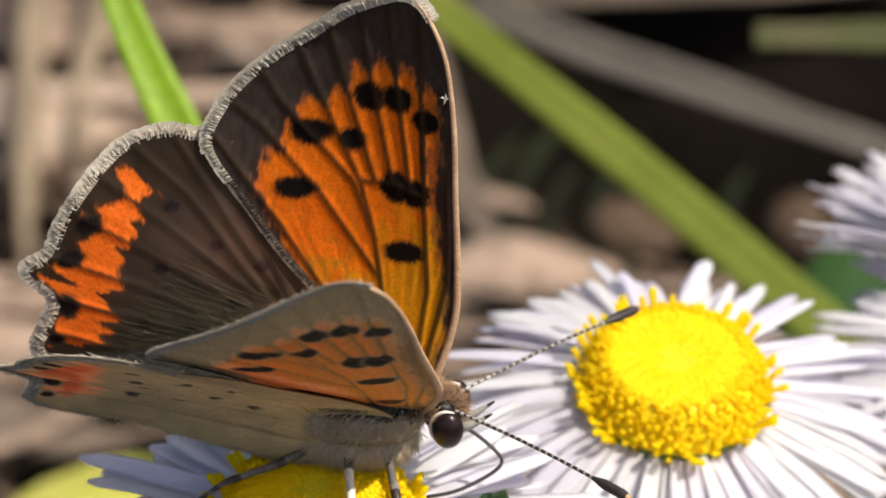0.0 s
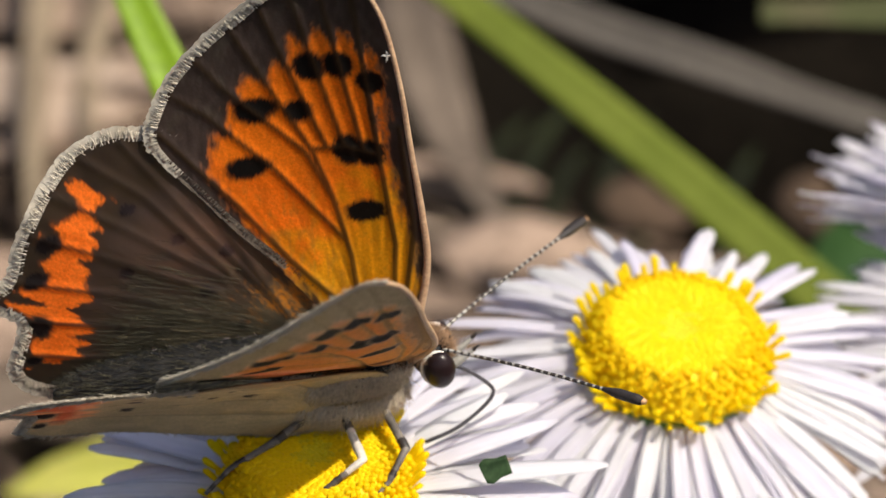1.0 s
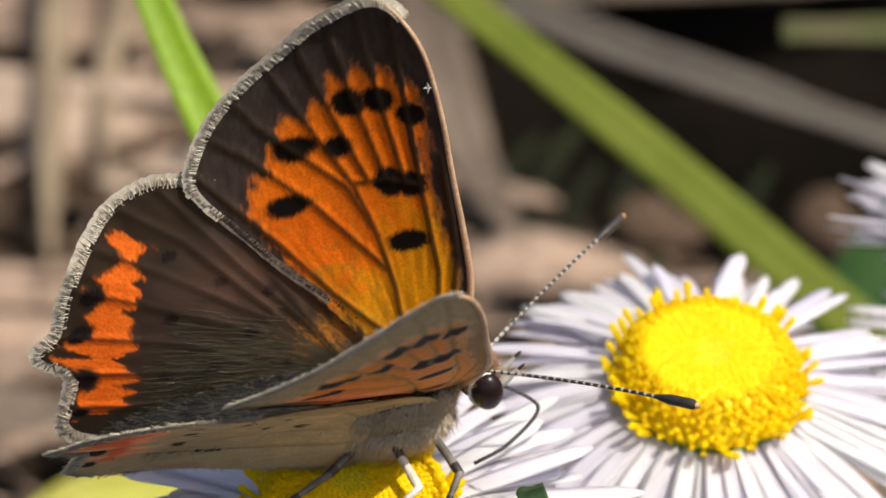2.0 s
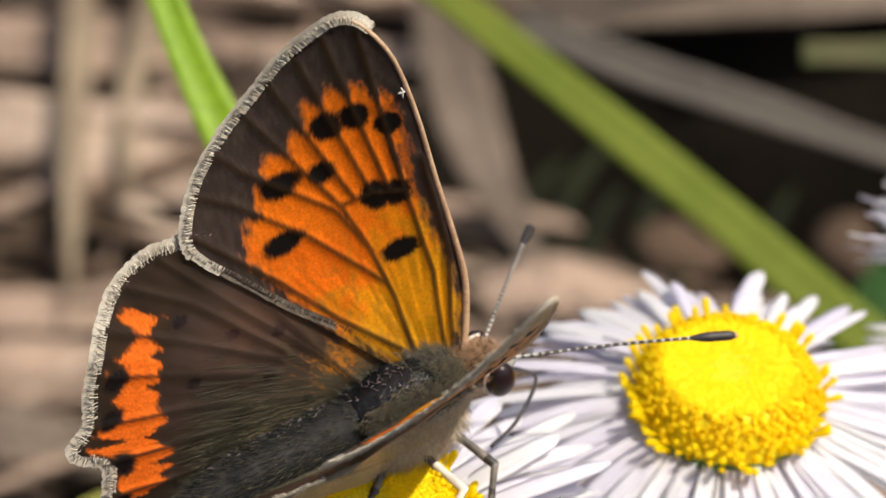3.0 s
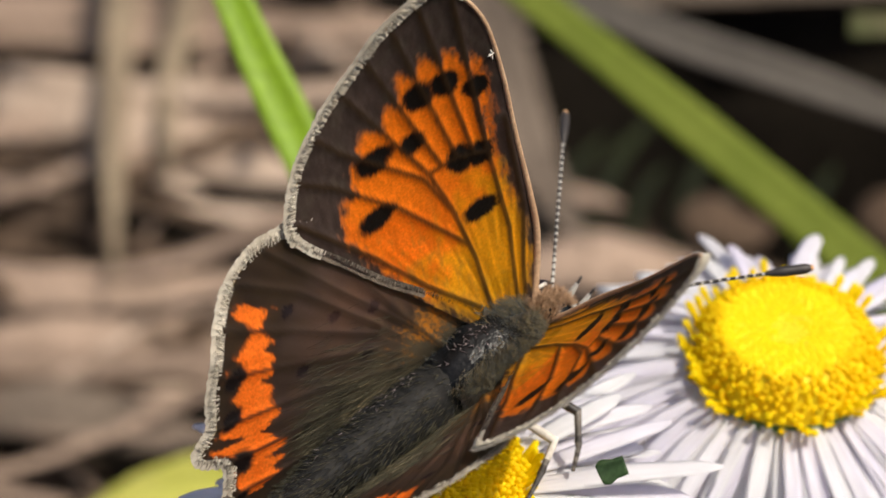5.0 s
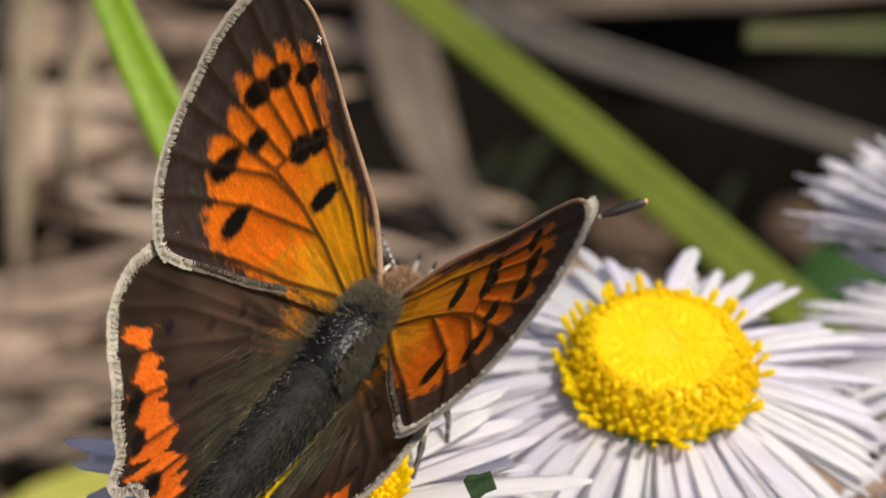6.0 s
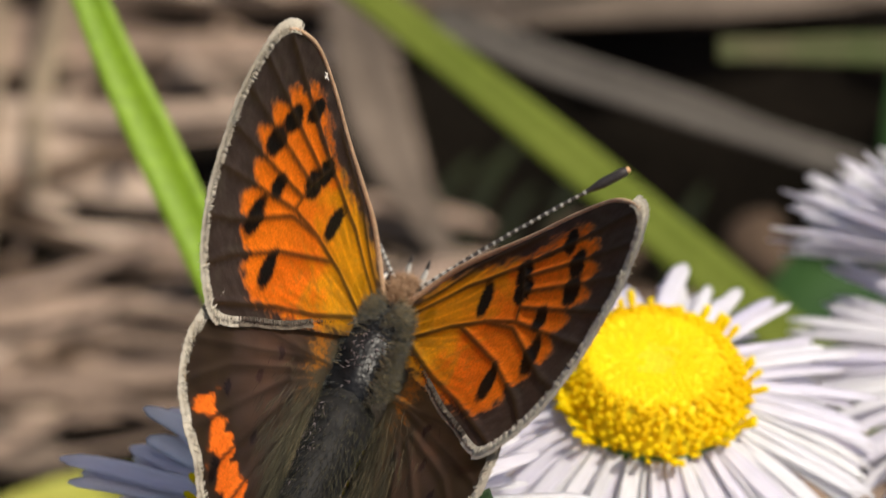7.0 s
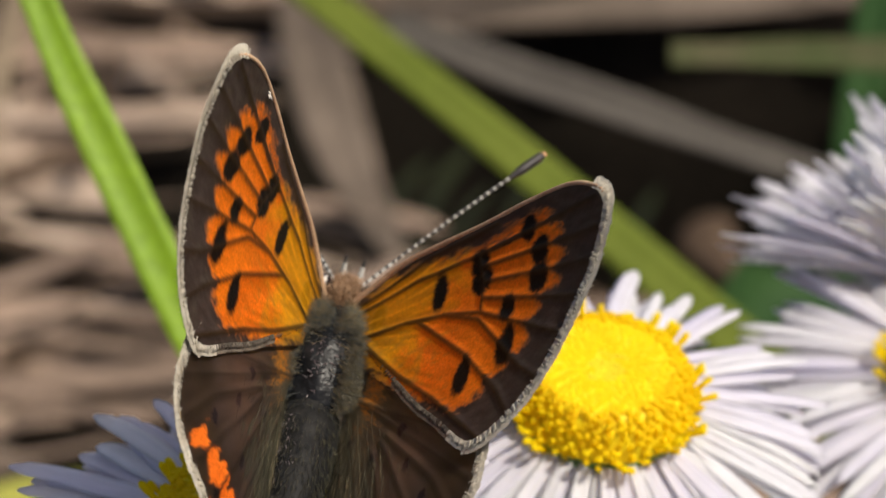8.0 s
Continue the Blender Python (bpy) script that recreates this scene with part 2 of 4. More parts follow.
def build_ground():
    s = Shape()
    edge = [-5000, -1500, -400, -140] + [-80 + 6 * i for i in range(54)] + [280, 420, 1500, 5000]
    verts = []
    for y in edge:
        for x in edge:
            near = max(0, 1 - max(abs(x - 10), abs(y - 80)) / 200)
            # The 65 mm pit is added so that the hollow's floor falls into shade.
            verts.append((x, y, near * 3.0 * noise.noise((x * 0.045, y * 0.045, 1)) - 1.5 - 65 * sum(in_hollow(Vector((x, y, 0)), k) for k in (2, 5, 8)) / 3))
    n = len(edge)
    s.add(verts, [[j * n + i, j * n + i + 1, (j + 1) * n + i + 1, (j + 1) * n + i] for j in range(n - 1) for i in range(n - 1)])
    tagged(part("ground", s, SOIL_SHADED), "bare soil, darkened for the hollow's shade, under dry grass litter", "ground", kind="structure")


def blade(name, points, width, mat, label, category, normal=(0, -0.6, 0.8), tip=True, thick=0.2, fold=0.18, group="", root=False):
    path = spline(points, 7)
    n = len(path)
    widths = []
    for i in range(n):
        t = i / (n - 1)
        w = width * (0.75 + 0.25 * math.sin(math.pi * min(1, t * 1.4)))
        if tip and t > 0.6:
            w *= max(0.06, 1 - ((t - 0.6) / 0.4) ** 2)
        widths.append(w * (1 + 0.05 * noise.noise((t * 9, width, len(label)))))
    s = Shape()
    o = path[0]
    ribbon(s, [p - o for p in path], widths, normal, thick, fold)
    return tagged(part(name, s, mat, m=at(*o)), label, category, group)


def build_background():
    green = "grass blades behind the flowers"
    blade("grass_blade", [(-3.0, 20.2, 62.1), (-7.3, 24.6, 68.5), (-9.0, 26.6, 71.4), (-11.7, 29.9, 76.0), (-13.4, 32.0, 79.0), (-15.1, 34.5, 82.6), (-16.9, 37.5, 86.8)],
          2.1, BLADE, "bright green upright grass blade", "grass", (0.3, -0.9, 0.3), group=green, tip=False, thick=0.25)
    blade("grass_blade", [(34.2, 56.4, 31.9), (29.1, 58.8, 35.4), (24.4, 61.2, 38.8), (19.6, 63.5, 42.1), (13.3, 66.6, 46.5), (6.9, 69.6, 50.8), (0.6, 72.5, 54.9), (-5.7, 75.3, 59.0), (-10.5, 77.4, 62.0)],
          2.8, BLADE_OLIVE, "long olive-green grass blade slanting across", "grass", (0.3, -0.8, 0.5), group=green, tip=False, thick=0.3, fold=0.05)
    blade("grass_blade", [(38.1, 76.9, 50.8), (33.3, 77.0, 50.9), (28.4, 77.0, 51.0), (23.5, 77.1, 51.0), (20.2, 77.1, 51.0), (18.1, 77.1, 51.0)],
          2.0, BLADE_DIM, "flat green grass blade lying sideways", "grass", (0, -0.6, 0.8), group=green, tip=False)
    blade("grass_blade", [(32.1, 94.4, 30.4), (33.0, 97.1, 34.4), (33.7, 99.4, 37.7), (34.3, 102.5, 42.3), (35.0, 105.8, 47.1)],
          3.2, LEAF, "dark-green upright grass blade in the shade", "grass", (-0.2, -0.8, 0.5), group=green, tip=False)
    # Slim blades added to mottle the dark hollow; their colour carries its shade.
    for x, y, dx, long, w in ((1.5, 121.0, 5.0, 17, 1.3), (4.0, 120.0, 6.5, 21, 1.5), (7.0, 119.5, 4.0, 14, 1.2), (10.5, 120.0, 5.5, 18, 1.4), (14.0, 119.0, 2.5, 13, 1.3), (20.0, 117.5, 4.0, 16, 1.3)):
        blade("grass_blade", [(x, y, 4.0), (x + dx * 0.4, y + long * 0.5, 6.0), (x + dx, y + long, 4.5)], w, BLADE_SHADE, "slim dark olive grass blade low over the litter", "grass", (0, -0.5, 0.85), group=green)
    blade("broad_leaf", [(22.6, 75.9, 28.5), (25.7, 78.3, 31.8), (28.9, 80.9, 33.8), (32.7, 84.5, 35.5), (35.8, 89.2, 38.7)],
          7.5, LEAF, "broad dark-green leaf behind the daisies", "leaf", (-0.2, -0.8, 0.5))
    blade("light_leaf", [(-9.2, 79.4, 15.4), (-14.5, 79.6, 15.7), (-19.5, 79.4, 15.6), (-24.0, 79.1, 15.2), (-28.5, 78.4, 14.2)],
          4.6, LEAF_LIGHT, "pale yellow-green leaf below the daisy", "leaf", (0, -0.75, 0.65))
    blade("grey_stalk", [(1.7, 87.6, 46.9), (5.7, 86.7, 45.6), (10.2, 85.7, 44.2), (14.3, 85.0, 43.1), (18.7, 84.1, 41.9), (22.9, 83.3, 40.7), (29.3, 82.1, 39.0), (36.5, 80.7, 37.1)],
          2.35, STALK_GREY, "grey weathered dry stalk slanting across", "dry stalk", (0, -0.7, 0.7), tip=False, thick=0.5)
    blade("leaf_fragment", [(1.4, -7.1, 84.2), (1.7, -7.0, 84.3), (2.3, -6.9, 84.5)], 0.9, LEAF_DARK, "tiny dark-green leaf scrap on the petals", "leaf", (0, -0.75, 0.65), tip=False, thick=0.1)
    dry = "dry grass lying on the ground"
    for a, b, w, mat, label in (
            ((-48.9, 157.2, 4.0), (-4.4, 155.0, 4.0), 4.6, STRAW, "pinkish-brown dry grass leaf lying flat"),
            ((-42.4, 142.6, 5.0), (-15.9, 131.3, 4.0), 6.4, STRAW_PALE, "wide pale dry grass leaf lying flat"),
            ((-34.2, 169.2, 9.0), (-30.1, 112.9, 7.0), 2.5, STRAW_MID, "thin pale dry grass leaf lying lengthwise"),
            ((-28.3, 167.1, 8.0), (-27.3, 128.3, 6.0), 2.4, STRAW_MID, "thin pale dry grass leaf lying lengthwise"),
            ((-42.1, 115.3, 4.0), (-19.1, 119.2, 4.0), 3.4, STRAW, "pale dry grass leaf lying flat"),
            ((-41.6, 110.0, 3.0), (-15.0, 112.8, 3.0), 3.4, STRAW, "brown dry grass leaf lying flat"),
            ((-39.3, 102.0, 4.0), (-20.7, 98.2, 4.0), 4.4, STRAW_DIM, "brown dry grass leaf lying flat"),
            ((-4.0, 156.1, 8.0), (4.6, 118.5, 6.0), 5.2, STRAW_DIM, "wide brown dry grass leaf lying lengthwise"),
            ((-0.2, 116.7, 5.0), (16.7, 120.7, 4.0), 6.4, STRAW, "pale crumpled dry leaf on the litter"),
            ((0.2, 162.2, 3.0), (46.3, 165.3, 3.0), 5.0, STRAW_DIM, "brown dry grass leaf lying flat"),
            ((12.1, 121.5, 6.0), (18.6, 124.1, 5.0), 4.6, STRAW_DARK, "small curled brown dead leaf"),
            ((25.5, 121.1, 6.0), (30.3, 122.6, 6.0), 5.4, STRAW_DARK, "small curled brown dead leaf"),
            ((-50.5, 169.1, 3.0), (5.6, 167.2, 3.0), 5.0, STRAW_PALE, "pale dry grass leaf lying flat"),
            ((-20.8, 125.8, 3.0), (3.1, 111.4, 4.0), 4.4, STRAW, "brown dry grass leaf lying flat")):
        a, b = Vector(a), Vector(b)
        side = (b - a).cross(Vector((0, 0, 1))).normalized()
        k = (b - a).length
        path = [a, a.lerp(b, 0.3) + side * k * random.uniform(-0.04, 0.04) + Vector((0, 0, 1)), a.lerp(b, 0.65) + side * k * random.uniform(-0.04, 0.04), b]
        blade("dry_leaf", path, w, mat, label, "dry grass", (random.uniform(-0.3, 0.3), -0.4, 0.85), group=dry, thick=0.25, fold=random.uniform(-0.15, 0.2))
    rng = random.Random(7)
    heap = Shape()
    for i in range(2800):
        x, y = rng.uniform(-130, 140), rng.uniform(-40, 260)
        turn = rng.gauss(0.0, 0.35) if rng.random() < 0.72 else rng.uniform(-1.57, 1.57)
        long = rng.uniform(12, 46)
        w = rng.uniform(0.5, 2.2)
        z = rng.uniform(-0.5, 6.5)
        way = Vector((math.cos(turn), math.sin(turn), rng.gauss(0, 0.05)))
        bend = Vector((-way.y, way.x, 0)) * rng.gauss(0, 0.08) * long
        o = Vector((x, y, z))
        if any(in_hollow(o + way * long * k) for k in (-0.5, -0.375, -0.25, -0.125, 0, 0.125, 0.25, 0.375, 0.5)):
            continue
        path = [o - way * long / 2, o - way * long / 6 + bend, o + way * long / 6 + bend, o + way * long / 2]
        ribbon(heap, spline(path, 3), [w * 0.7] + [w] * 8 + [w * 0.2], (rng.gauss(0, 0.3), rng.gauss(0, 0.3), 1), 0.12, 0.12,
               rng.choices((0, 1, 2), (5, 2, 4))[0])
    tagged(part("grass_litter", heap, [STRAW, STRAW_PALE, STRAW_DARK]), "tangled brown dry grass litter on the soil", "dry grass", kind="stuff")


# daisies
def petal_mesh(name, long, wide, seed):
    """A narrow ray floret along +x: tapered to a blunt tip, grooved upper side."""
    rng = random.Random(seed)
    s = Shape()
    rings, curl, sway = 12, rng.uniform(-0.5, 0.25), rng.uniform(-0.35, 0.35)
    for i in range(rings):
        t = i / (rings - 1)
        x = long * t
        w = wide * (0.50 + 0.50 * math.sin(min(1, t * 1.9) * 1.571)) * (1 - 0.28 * max(0, t - 0.55) / 0.45)
        if t > 0.84:
            w *= math.sqrt(max(0.06, 1 - ((t - 0.84) / 0.166) ** 2))
        z = 0.35 * math.sin(t * 1.6) * (1 + curl) - 0.9 * t * t * (0.6 - curl * 0.7)
        y = sway * t * t
        dip = 0.07 * w
        for yy, zz in ((-0.5, 0.02), (-0.22, dip), (0, -dip * 0.3), (0.22, dip), (0.5, 0.02), (0.25, -0.05), (-0.25, -0.05)):
            s.v.append((x, y + yy * w, z + zz))
    for i in range(rings - 1):
        for k in range(7):
            j = (k + 1) % 7
            s.f.append([i * 7 + k, i * 7 + j, (i + 1) * 7 + j, (i + 1) * 7 + k])
            s.m.append(0)
    s.f += [list(reversed(range(7))), [(rings - 1) * 7 + k for k in range(7)]]
    s.m += [0, 0]
    return s.mesh(name, PETAL)


def floret_shape(s, m, long, wide, lobes=5):
    """An open tube floret: a stalk that flares into a small star."""
    rows = ((0, 0.75), (0.45, 0.72), (0.78, 1.0), (0.95, 0.92), (1.04, 0.45))
    verts, faces = [], []
    for z, r in rows:
        for k in range(lobes * 2):
            a = math.pi * k / lobes
            star = 1 if k % 2 == 0 or z < 0.7 else 0.82
            verts.append(m @ Vector((math.cos(a) * wide * r * star, math.sin(a) * wide * r * star, long * z)))
    n = lobes * 2
    for i in range(len(rows) - 1):
        for k in range(n):
            faces.append([i * n + k, i * n + (k + 1) % n, (i + 1) * n + (k + 1) % n, (i + 1) * n + k])
    faces.append([(len(rows) - 1) * n + k for k in range(n)])
    s.add(verts, faces)


PETALS = [petal_mesh("petal", 5.5 + 0.3 * (i % 3), 0.60 + 0.05 * (i % 4), i) for i in range(8)]
DISC_R = 3.3


def dome(r):
    """Height of the flower disc at r, in disc radii."""
    flat = 1.42 - 0.14 * math.exp(-(r / 0.22) ** 2)
    return flat if r < 0.7 else flat - 1.85 * ((r - 0.7) / 0.3) ** 2.2 * 0.95


def build_daisy(label, head, lean, foot, seed, rays=172, rise=-13, spread=6, long=1.0, size=1.0, broad=1.0):
    """One flower head on its stem. lean: the way its axis points; rise: degrees by which the rays stand up."""
    rng = random.Random(seed)
    root = tagged(new("daisy"), label, "flower", "white daisies")
    root.matrix_basis = at(*foot)
    h = Vector(head) - Vector(foot)
    axis = Vector(lean).normalized()
    turn = axis.to_track_quat("Z", "Y").to_matrix().to_4x4()
    hm = at(*h) @ turn @ Matrix.Scale(size, 4)

    s = Shape()
    path = spline([(0, 0, 0), Vector((h.x * 0.15, h.y * 0.1, h.z * 0.5)), h - axis * 4, h - axis * 1.0], 6)
    tube(s, path, [0.75 - 0.15 * i / len(path) for i in range(len(path))], 9)
    part("stem", s, STEM, root, "thin hairy green stem")
    s = Shape()
    rings = [(0.5, -3.0), (1.6, -2.7), (2.9, -1.9), (3.35, -1.0), (3.3, -0.2)]
    for r, z in rings:
        s.v += [(r * math.cos(a * math.pi / 12), r * math.sin(a * math.pi / 12), z) for a in range(24)]
    s.f += [[i * 24 + k, i * 24 + (k + 1) % 24, (i + 1) * 24 + (k + 1) % 24, (i + 1) * 24 + k] for i in range(4) for k in range(24)]
    s.m += [0] * len(s.f)
    part("bract_cup", s, STEM, root, m=hm)
    s = Shape()
    for i in range(19):
        r = i / 18 * 0.99
        s.v += [(r * DISC_R * math.cos(a * math.pi / 24), r * DISC_R * math.sin(a * math.pi / 24), dome(r) + 0.01) for a in range(48)]
    s.f += [[i * 48 + k, i * 48 + (k + 1) % 48, (i + 1) * 48 + (k + 1) % 48, (i + 1) * 48 + k] for i in range(18) for k in range(48)]
    s.m += [0] * len(s.f)
    part("disc", s, DISC, root, "domed yellow disc", m=hm)

    inner, rim = Shape(), Shape()
    floret_shape(rim, Matrix.Identity(4), 1.0, 0.135)
    rim_mesh = rim.mesh("floret", FLORET)
    count = 1150
    for i in range(count):
        r = math.sqrt((i + 0.5) / count)
        a = i * 2.399963 + rng.gauss(0, 0.03)
        tip = max(0, (r - 0.70) / 0.30)
        place = Vector((r * DISC_R * math.cos(a), r * DISC_R * math.sin(a), dome(r) - 0.10))
        out = Matrix.Rotation(a, 4, "Z") @ Matrix.Rotation(radians(6 + 40 * tip ** 1.5 + rng.gauss(0, 7)) * (r > 0.3), 4, "Y")
        m = Matrix.Translation(place) @ out
        if r > 0.945 and i % 3 == 0:
            part("floret", rim_mesh, None, root, m=hm @ at(*place) @ out @ Matrix.Scale(rng.uniform(0.85, 1.25), 4))
        elif tip > 0:
            floret_shape(inner, m, rng.uniform(0.26, 0.40) * (0.6 + 0.8 * tip), rng.uniform(0.105, 0.13))
        else:
            ball(inner, place + Vector((0, 0, 0.09)), (0.115, 0.115, rng.uniform(0.06, 0.08)), 4, 7, 1 if r < 0.2 + rng.gauss(0, 0.05) else 0)
    part("floret_bed", inner, [FLORET, FLORET_YOUNG], root, "packed yellow tube florets", m=hm, kind="stuff")

    for i in range(rays):
        a = 2 * math.pi * (i + rng.uniform(-0.32, 0.32)) / rays
        layer = i % 2
        up = rise + max(-1.6, min(1.4, rng.gauss(0, 1))) * spread - 4 * layer
        reach = long * rng.gauss(1.0, 0.10)
        m = hm @ Matrix.Rotation(a, 4, "Z") @ at(2.75, 0, -0.30 - 0.16 * layer) @ Matrix.Rotation(radians(-up), 4, "Y") \
            @ Matrix.Rotation(radians(rng.gauss(0, 6)), 4, "X") @ Matrix.Rotation(radians(rng.gauss(0, 3.5)), 4, "Z") @ Matrix.Diagonal((reach, rng.uniform(0.85, 1.2) * broad, 1, 1))
        part("petal", PETALS[rng.randrange(8)], None, root, m=m)
    return root


def build_daisies():
    build_daisy("white daisy with a wide yellow disc beside the butterfly", (8.7, 5.7, 79.8), (0.06, -0.15, 1), (9.0, 1.0, -1.0), 3, size=1.05, rise=-20)
    build_daisy("white daisy with a yellow disc carrying the butterfly", (-4.3, -5.3, 82.4), (-0.03, -0.06, 1), (-3.0, 2.0, -1.0), 4, rays=128, rise=-4, broad=1.4)
    build_daisy("white daisy behind a neighbouring daisy, rays spread flat", (24.4, 14.1, 74.4), (0.05, -0.12, 1), (26.0, 14.0, -1.0), 5, rays=150, rise=-10, long=1.18)
    build_daisy("half-open white daisy with raised rays, seen sideways", (24.7, 22.2, 75.1), (-0.57, 0.47, 0.67), (30.0, 24.0, -1.0), 6, rays=230, rise=60, spread=9, long=1.35, size=0.92)


# butterfly
def value_noise(x, y, seed):
    rng = np.random.RandomState(seed)
    table = rng.rand(64, 64)
    xi, yi = np.floor(x).astype(int), np.floor(y).astype(int)
    fx, fy = x - xi, y - yi
    fx, fy = fx * fx * (3 - 2 * fx), fy * fy * (3 - 2 * fy)
    g = lambda i, j: table[(xi + i) % 64, (yi + j) % 64]
    return (g(0, 0) * (1 - fx) + g(1, 0) * fx) * (1 - fy) + (g(0, 1) * (1 - fx) + g(1, 1) * fx) * fy - 0.5


def line_distance(p, a, b):
    a, b = np.array(a), np.array(b)
    t = np.clip(((p - a) @ (b - a)) / ((b - a) @ (b - a)), 0, 1)
    return np.linalg.norm(p - a - t[:, None] * (b - a), axis=1)


def inside(p, poly):
    """Signed distance to a polygon, positive inside."""
    d = np.full(len(p), 1e9)
    odd = np.zeros(len(p), bool)
    for a, b in zip(poly, poly[1:] + poly[:1]):
        d = np.minimum(d, line_distance(p, a, b))
        cross = (a[1] > p[:, 1]) != (b[1] > p[:, 1])
        odd ^= cross & (p[:, 0] < (b[0] - a[0]) * (p[:, 1] - a[1]) / ((b[1] - a[1]) or 1e-9) + a[0])
    return np.where(odd, d, -d)


def step(x, lo, hi):
    t = np.clip((x - lo) / (hi - lo), 0, 1)
    return t * t * (3 - 2 * t)


def veins_near(p, veins):
    return np.min([line_distance(p, a, b) for vein in veins for a, b in zip(vein, vein[1:])], axis=0)


def spot(p, centre, long, wide, turn, wob):
    c, s = math.cos(radians(turn)), math.sin(radians(turn))
    q = p - np.array(centre)
    e = np.hypot((q[:, 0] * c + q[:, 1] * s) / long, (-q[:, 0] * s + q[:, 1] * c) / wide)
    return 1 - step(e + wob, 0.78, 1.20)


def blend(base, colour, k):
    return base * (1 - k[:, None]) + np.array(colour) * k[:, None]


FORE_EDGE = [(3.0, 0.6), (3.65, 2.1), (4.12, 4.4), (4.05, 6.4), (3.75, 9.2), (3.5, 11.7), (3.05, 14.1), (2.4, 15.5), (1.85, 16.05), (1.15, 16.0), (-0.25, 15.15),
             (-1.45, 14.05), (-2.7, 12.95), (-3.85, 11.65), (-4.55, 10.35), (-4.7, 9.6), (-4.35, 8.9), (-3.25, 7.65), (-1.95, 6.1), (-0.35, 4.55), (1.4, 2.8), (2.0, 1.2), (2.1, 0.3)]
FORE_VEINS = [[(2.1, 1.5), (1.8, 2.8), (1.6, 5.0), (1.1, 7.3), (0.5, 9.1)], [(2.9, 2.2), (3.1, 5.4), (2.7, 8.9)], [(2.7, 8.9), (1.6, 9.2), (0.5, 9.1)],
              [(2.7, 8.9), (2.0, 15.6)], [(2.2, 9.1), (0.9, 15.8)], [(1.6, 9.2), (0.0, 15.2)], [(1.0, 9.2), (-0.95, 14.4)], [(0.5, 9.1), (-1.9, 13.5)],
              [(1.2, 7.0), (0.3, 9.0), (-2.4, 11.5), (-3.1, 12.4)], [(1.45, 5.6), (-0.8, 8.4), (-2.9, 10.4), (-4.1, 11.2)], [(1.4, 2.9), (-0.5, 5.0), (-2.1, 7.1), (-4.5, 9.8)], [(3.2, 2.2), (3.75, 6.0), (3.4, 10.0)]]
HIND_EDGE = [(2.9, 0.1), (2.75, 1.3), (1.9, 3.2), (0.3, 5.4), (-1.7, 7.5), (-4.0, 9.35), (-5.6, 9.7), (-6.5, 9.6), (-7.6, 9.0), (-8.5, 7.85), (-9.3, 6.4), (-9.75, 5.0), (-10.5, 4.35),
             (-9.5, 3.5), (-9.8, 2.2), (-10.0, 1.5), (-9.5, 0.9), (-8.0, 0.4), (-6.0, 0.15), (-3.0, 0.0), (0.4, 0.0), (2.4, 0.0)]
HIND_VEINS = [[(0.2, 1.2), (-1.6, 4.4), (-4.2, 9.4)], [(-0.9, 3.2), (-3.6, 6.6), (-5.8, 9.5)], [(-2.6, 4.6), (-5.2, 7.6), (-7.2, 9.1)], [(-2.8, 4.4), (-6.0, 6.6), (-8.3, 8.0)],
              [(-3.0, 3.9), (-6.6, 5.6), (-9.1, 6.7)], [(-2.2, 2.6), (-6.4, 4.2), (-9.7, 5.0)], [(-1.4, 1.8), (-6.0, 2.9), (-9.5, 3.5)], [(-0.6, 0.9), (-6.0, 1.6), (-9.8, 2.2)]]
SPOTS = [((0.61, 12.26), 0.52, 0.50, 10), ((1.55, 12.32), 0.48, 0.50, 10), ((2.55, 11.75), 0.46, 0.42, -10), ((-1.32, 10.56), 0.74, 0.46, 10), ((0.17, 10.57), 0.46, 0.42, 10),
         ((-1.68, 8.43), 0.74, 0.40, 12), ((1.73, 9.06), 0.50, 0.58, -4), ((2.42, 8.98), 0.50, 0.54, -4), ((2.19, 6.68), 0.68, 0.40, 6)]
FORE_ORANGE = [(2.85, 11.3), (2.75, 12.65), (2.2, 13.3), (1.25, 13.65), (0.3, 13.35), (-0.2, 12.6), (-0.75, 11.95), (-1.35, 11.65), (-2.0, 10.85), (-2.25, 10.0), (-2.75, 9.1), (-2.85, 8.4), (-2.05, 6.85),
               (-0.6, 4.7), (1.3, 2.3), (3.0, 1.7), (3.65, 3.6), (3.55, 5.6), (3.15, 7.4), (2.9, 9.2)]
UNDER_ORANGE = [(2.9, 11.3), (2.7, 12.5), (1.2, 13.1), (-0.2, 12.2), (-1.35, 11.3), (-2.0, 10.6), (-2.4, 9.5), (-2.2, 8.1), (-1.1, 7.5), (0.6, 5.8), (1.9, 3.4), (3.0, 2.2), (3.55, 3.6), (3.45, 5.6), (3.1, 7.4), (2.9, 9.2)]
HIND_ORANGE = [(-6.75, 7.7), (-6.75, 6.9), (-7.05, 5.9), (-7.45, 4.9), (-7.65, 3.8), (-7.7, 2.3), (-8.5, 1.4), (-9.5, 1.7), (-9.4, 3.0), (-9.1, 3.7), (-10.1, 4.35), (-9.2, 5.2), (-8.7, 6.6),
               (-8.0, 7.6), (-7.3, 8.1)]
HIND_SPOTS = [((-8.00, 7.48), 0.62, 0.44, 35), ((-8.60, 6.30), 0.60, 0.42, 25), ((-9.12, 5.01), 0.56, 0.38, 20), ((-9.13, 3.23), 0.48, 0.50, 10), ((-9.45, 1.9), 0.35, 0.25, 10)]


BOW = {1: (0.258, 0.130, 0.068), -1: (0.180, 0.147, 0.077)}


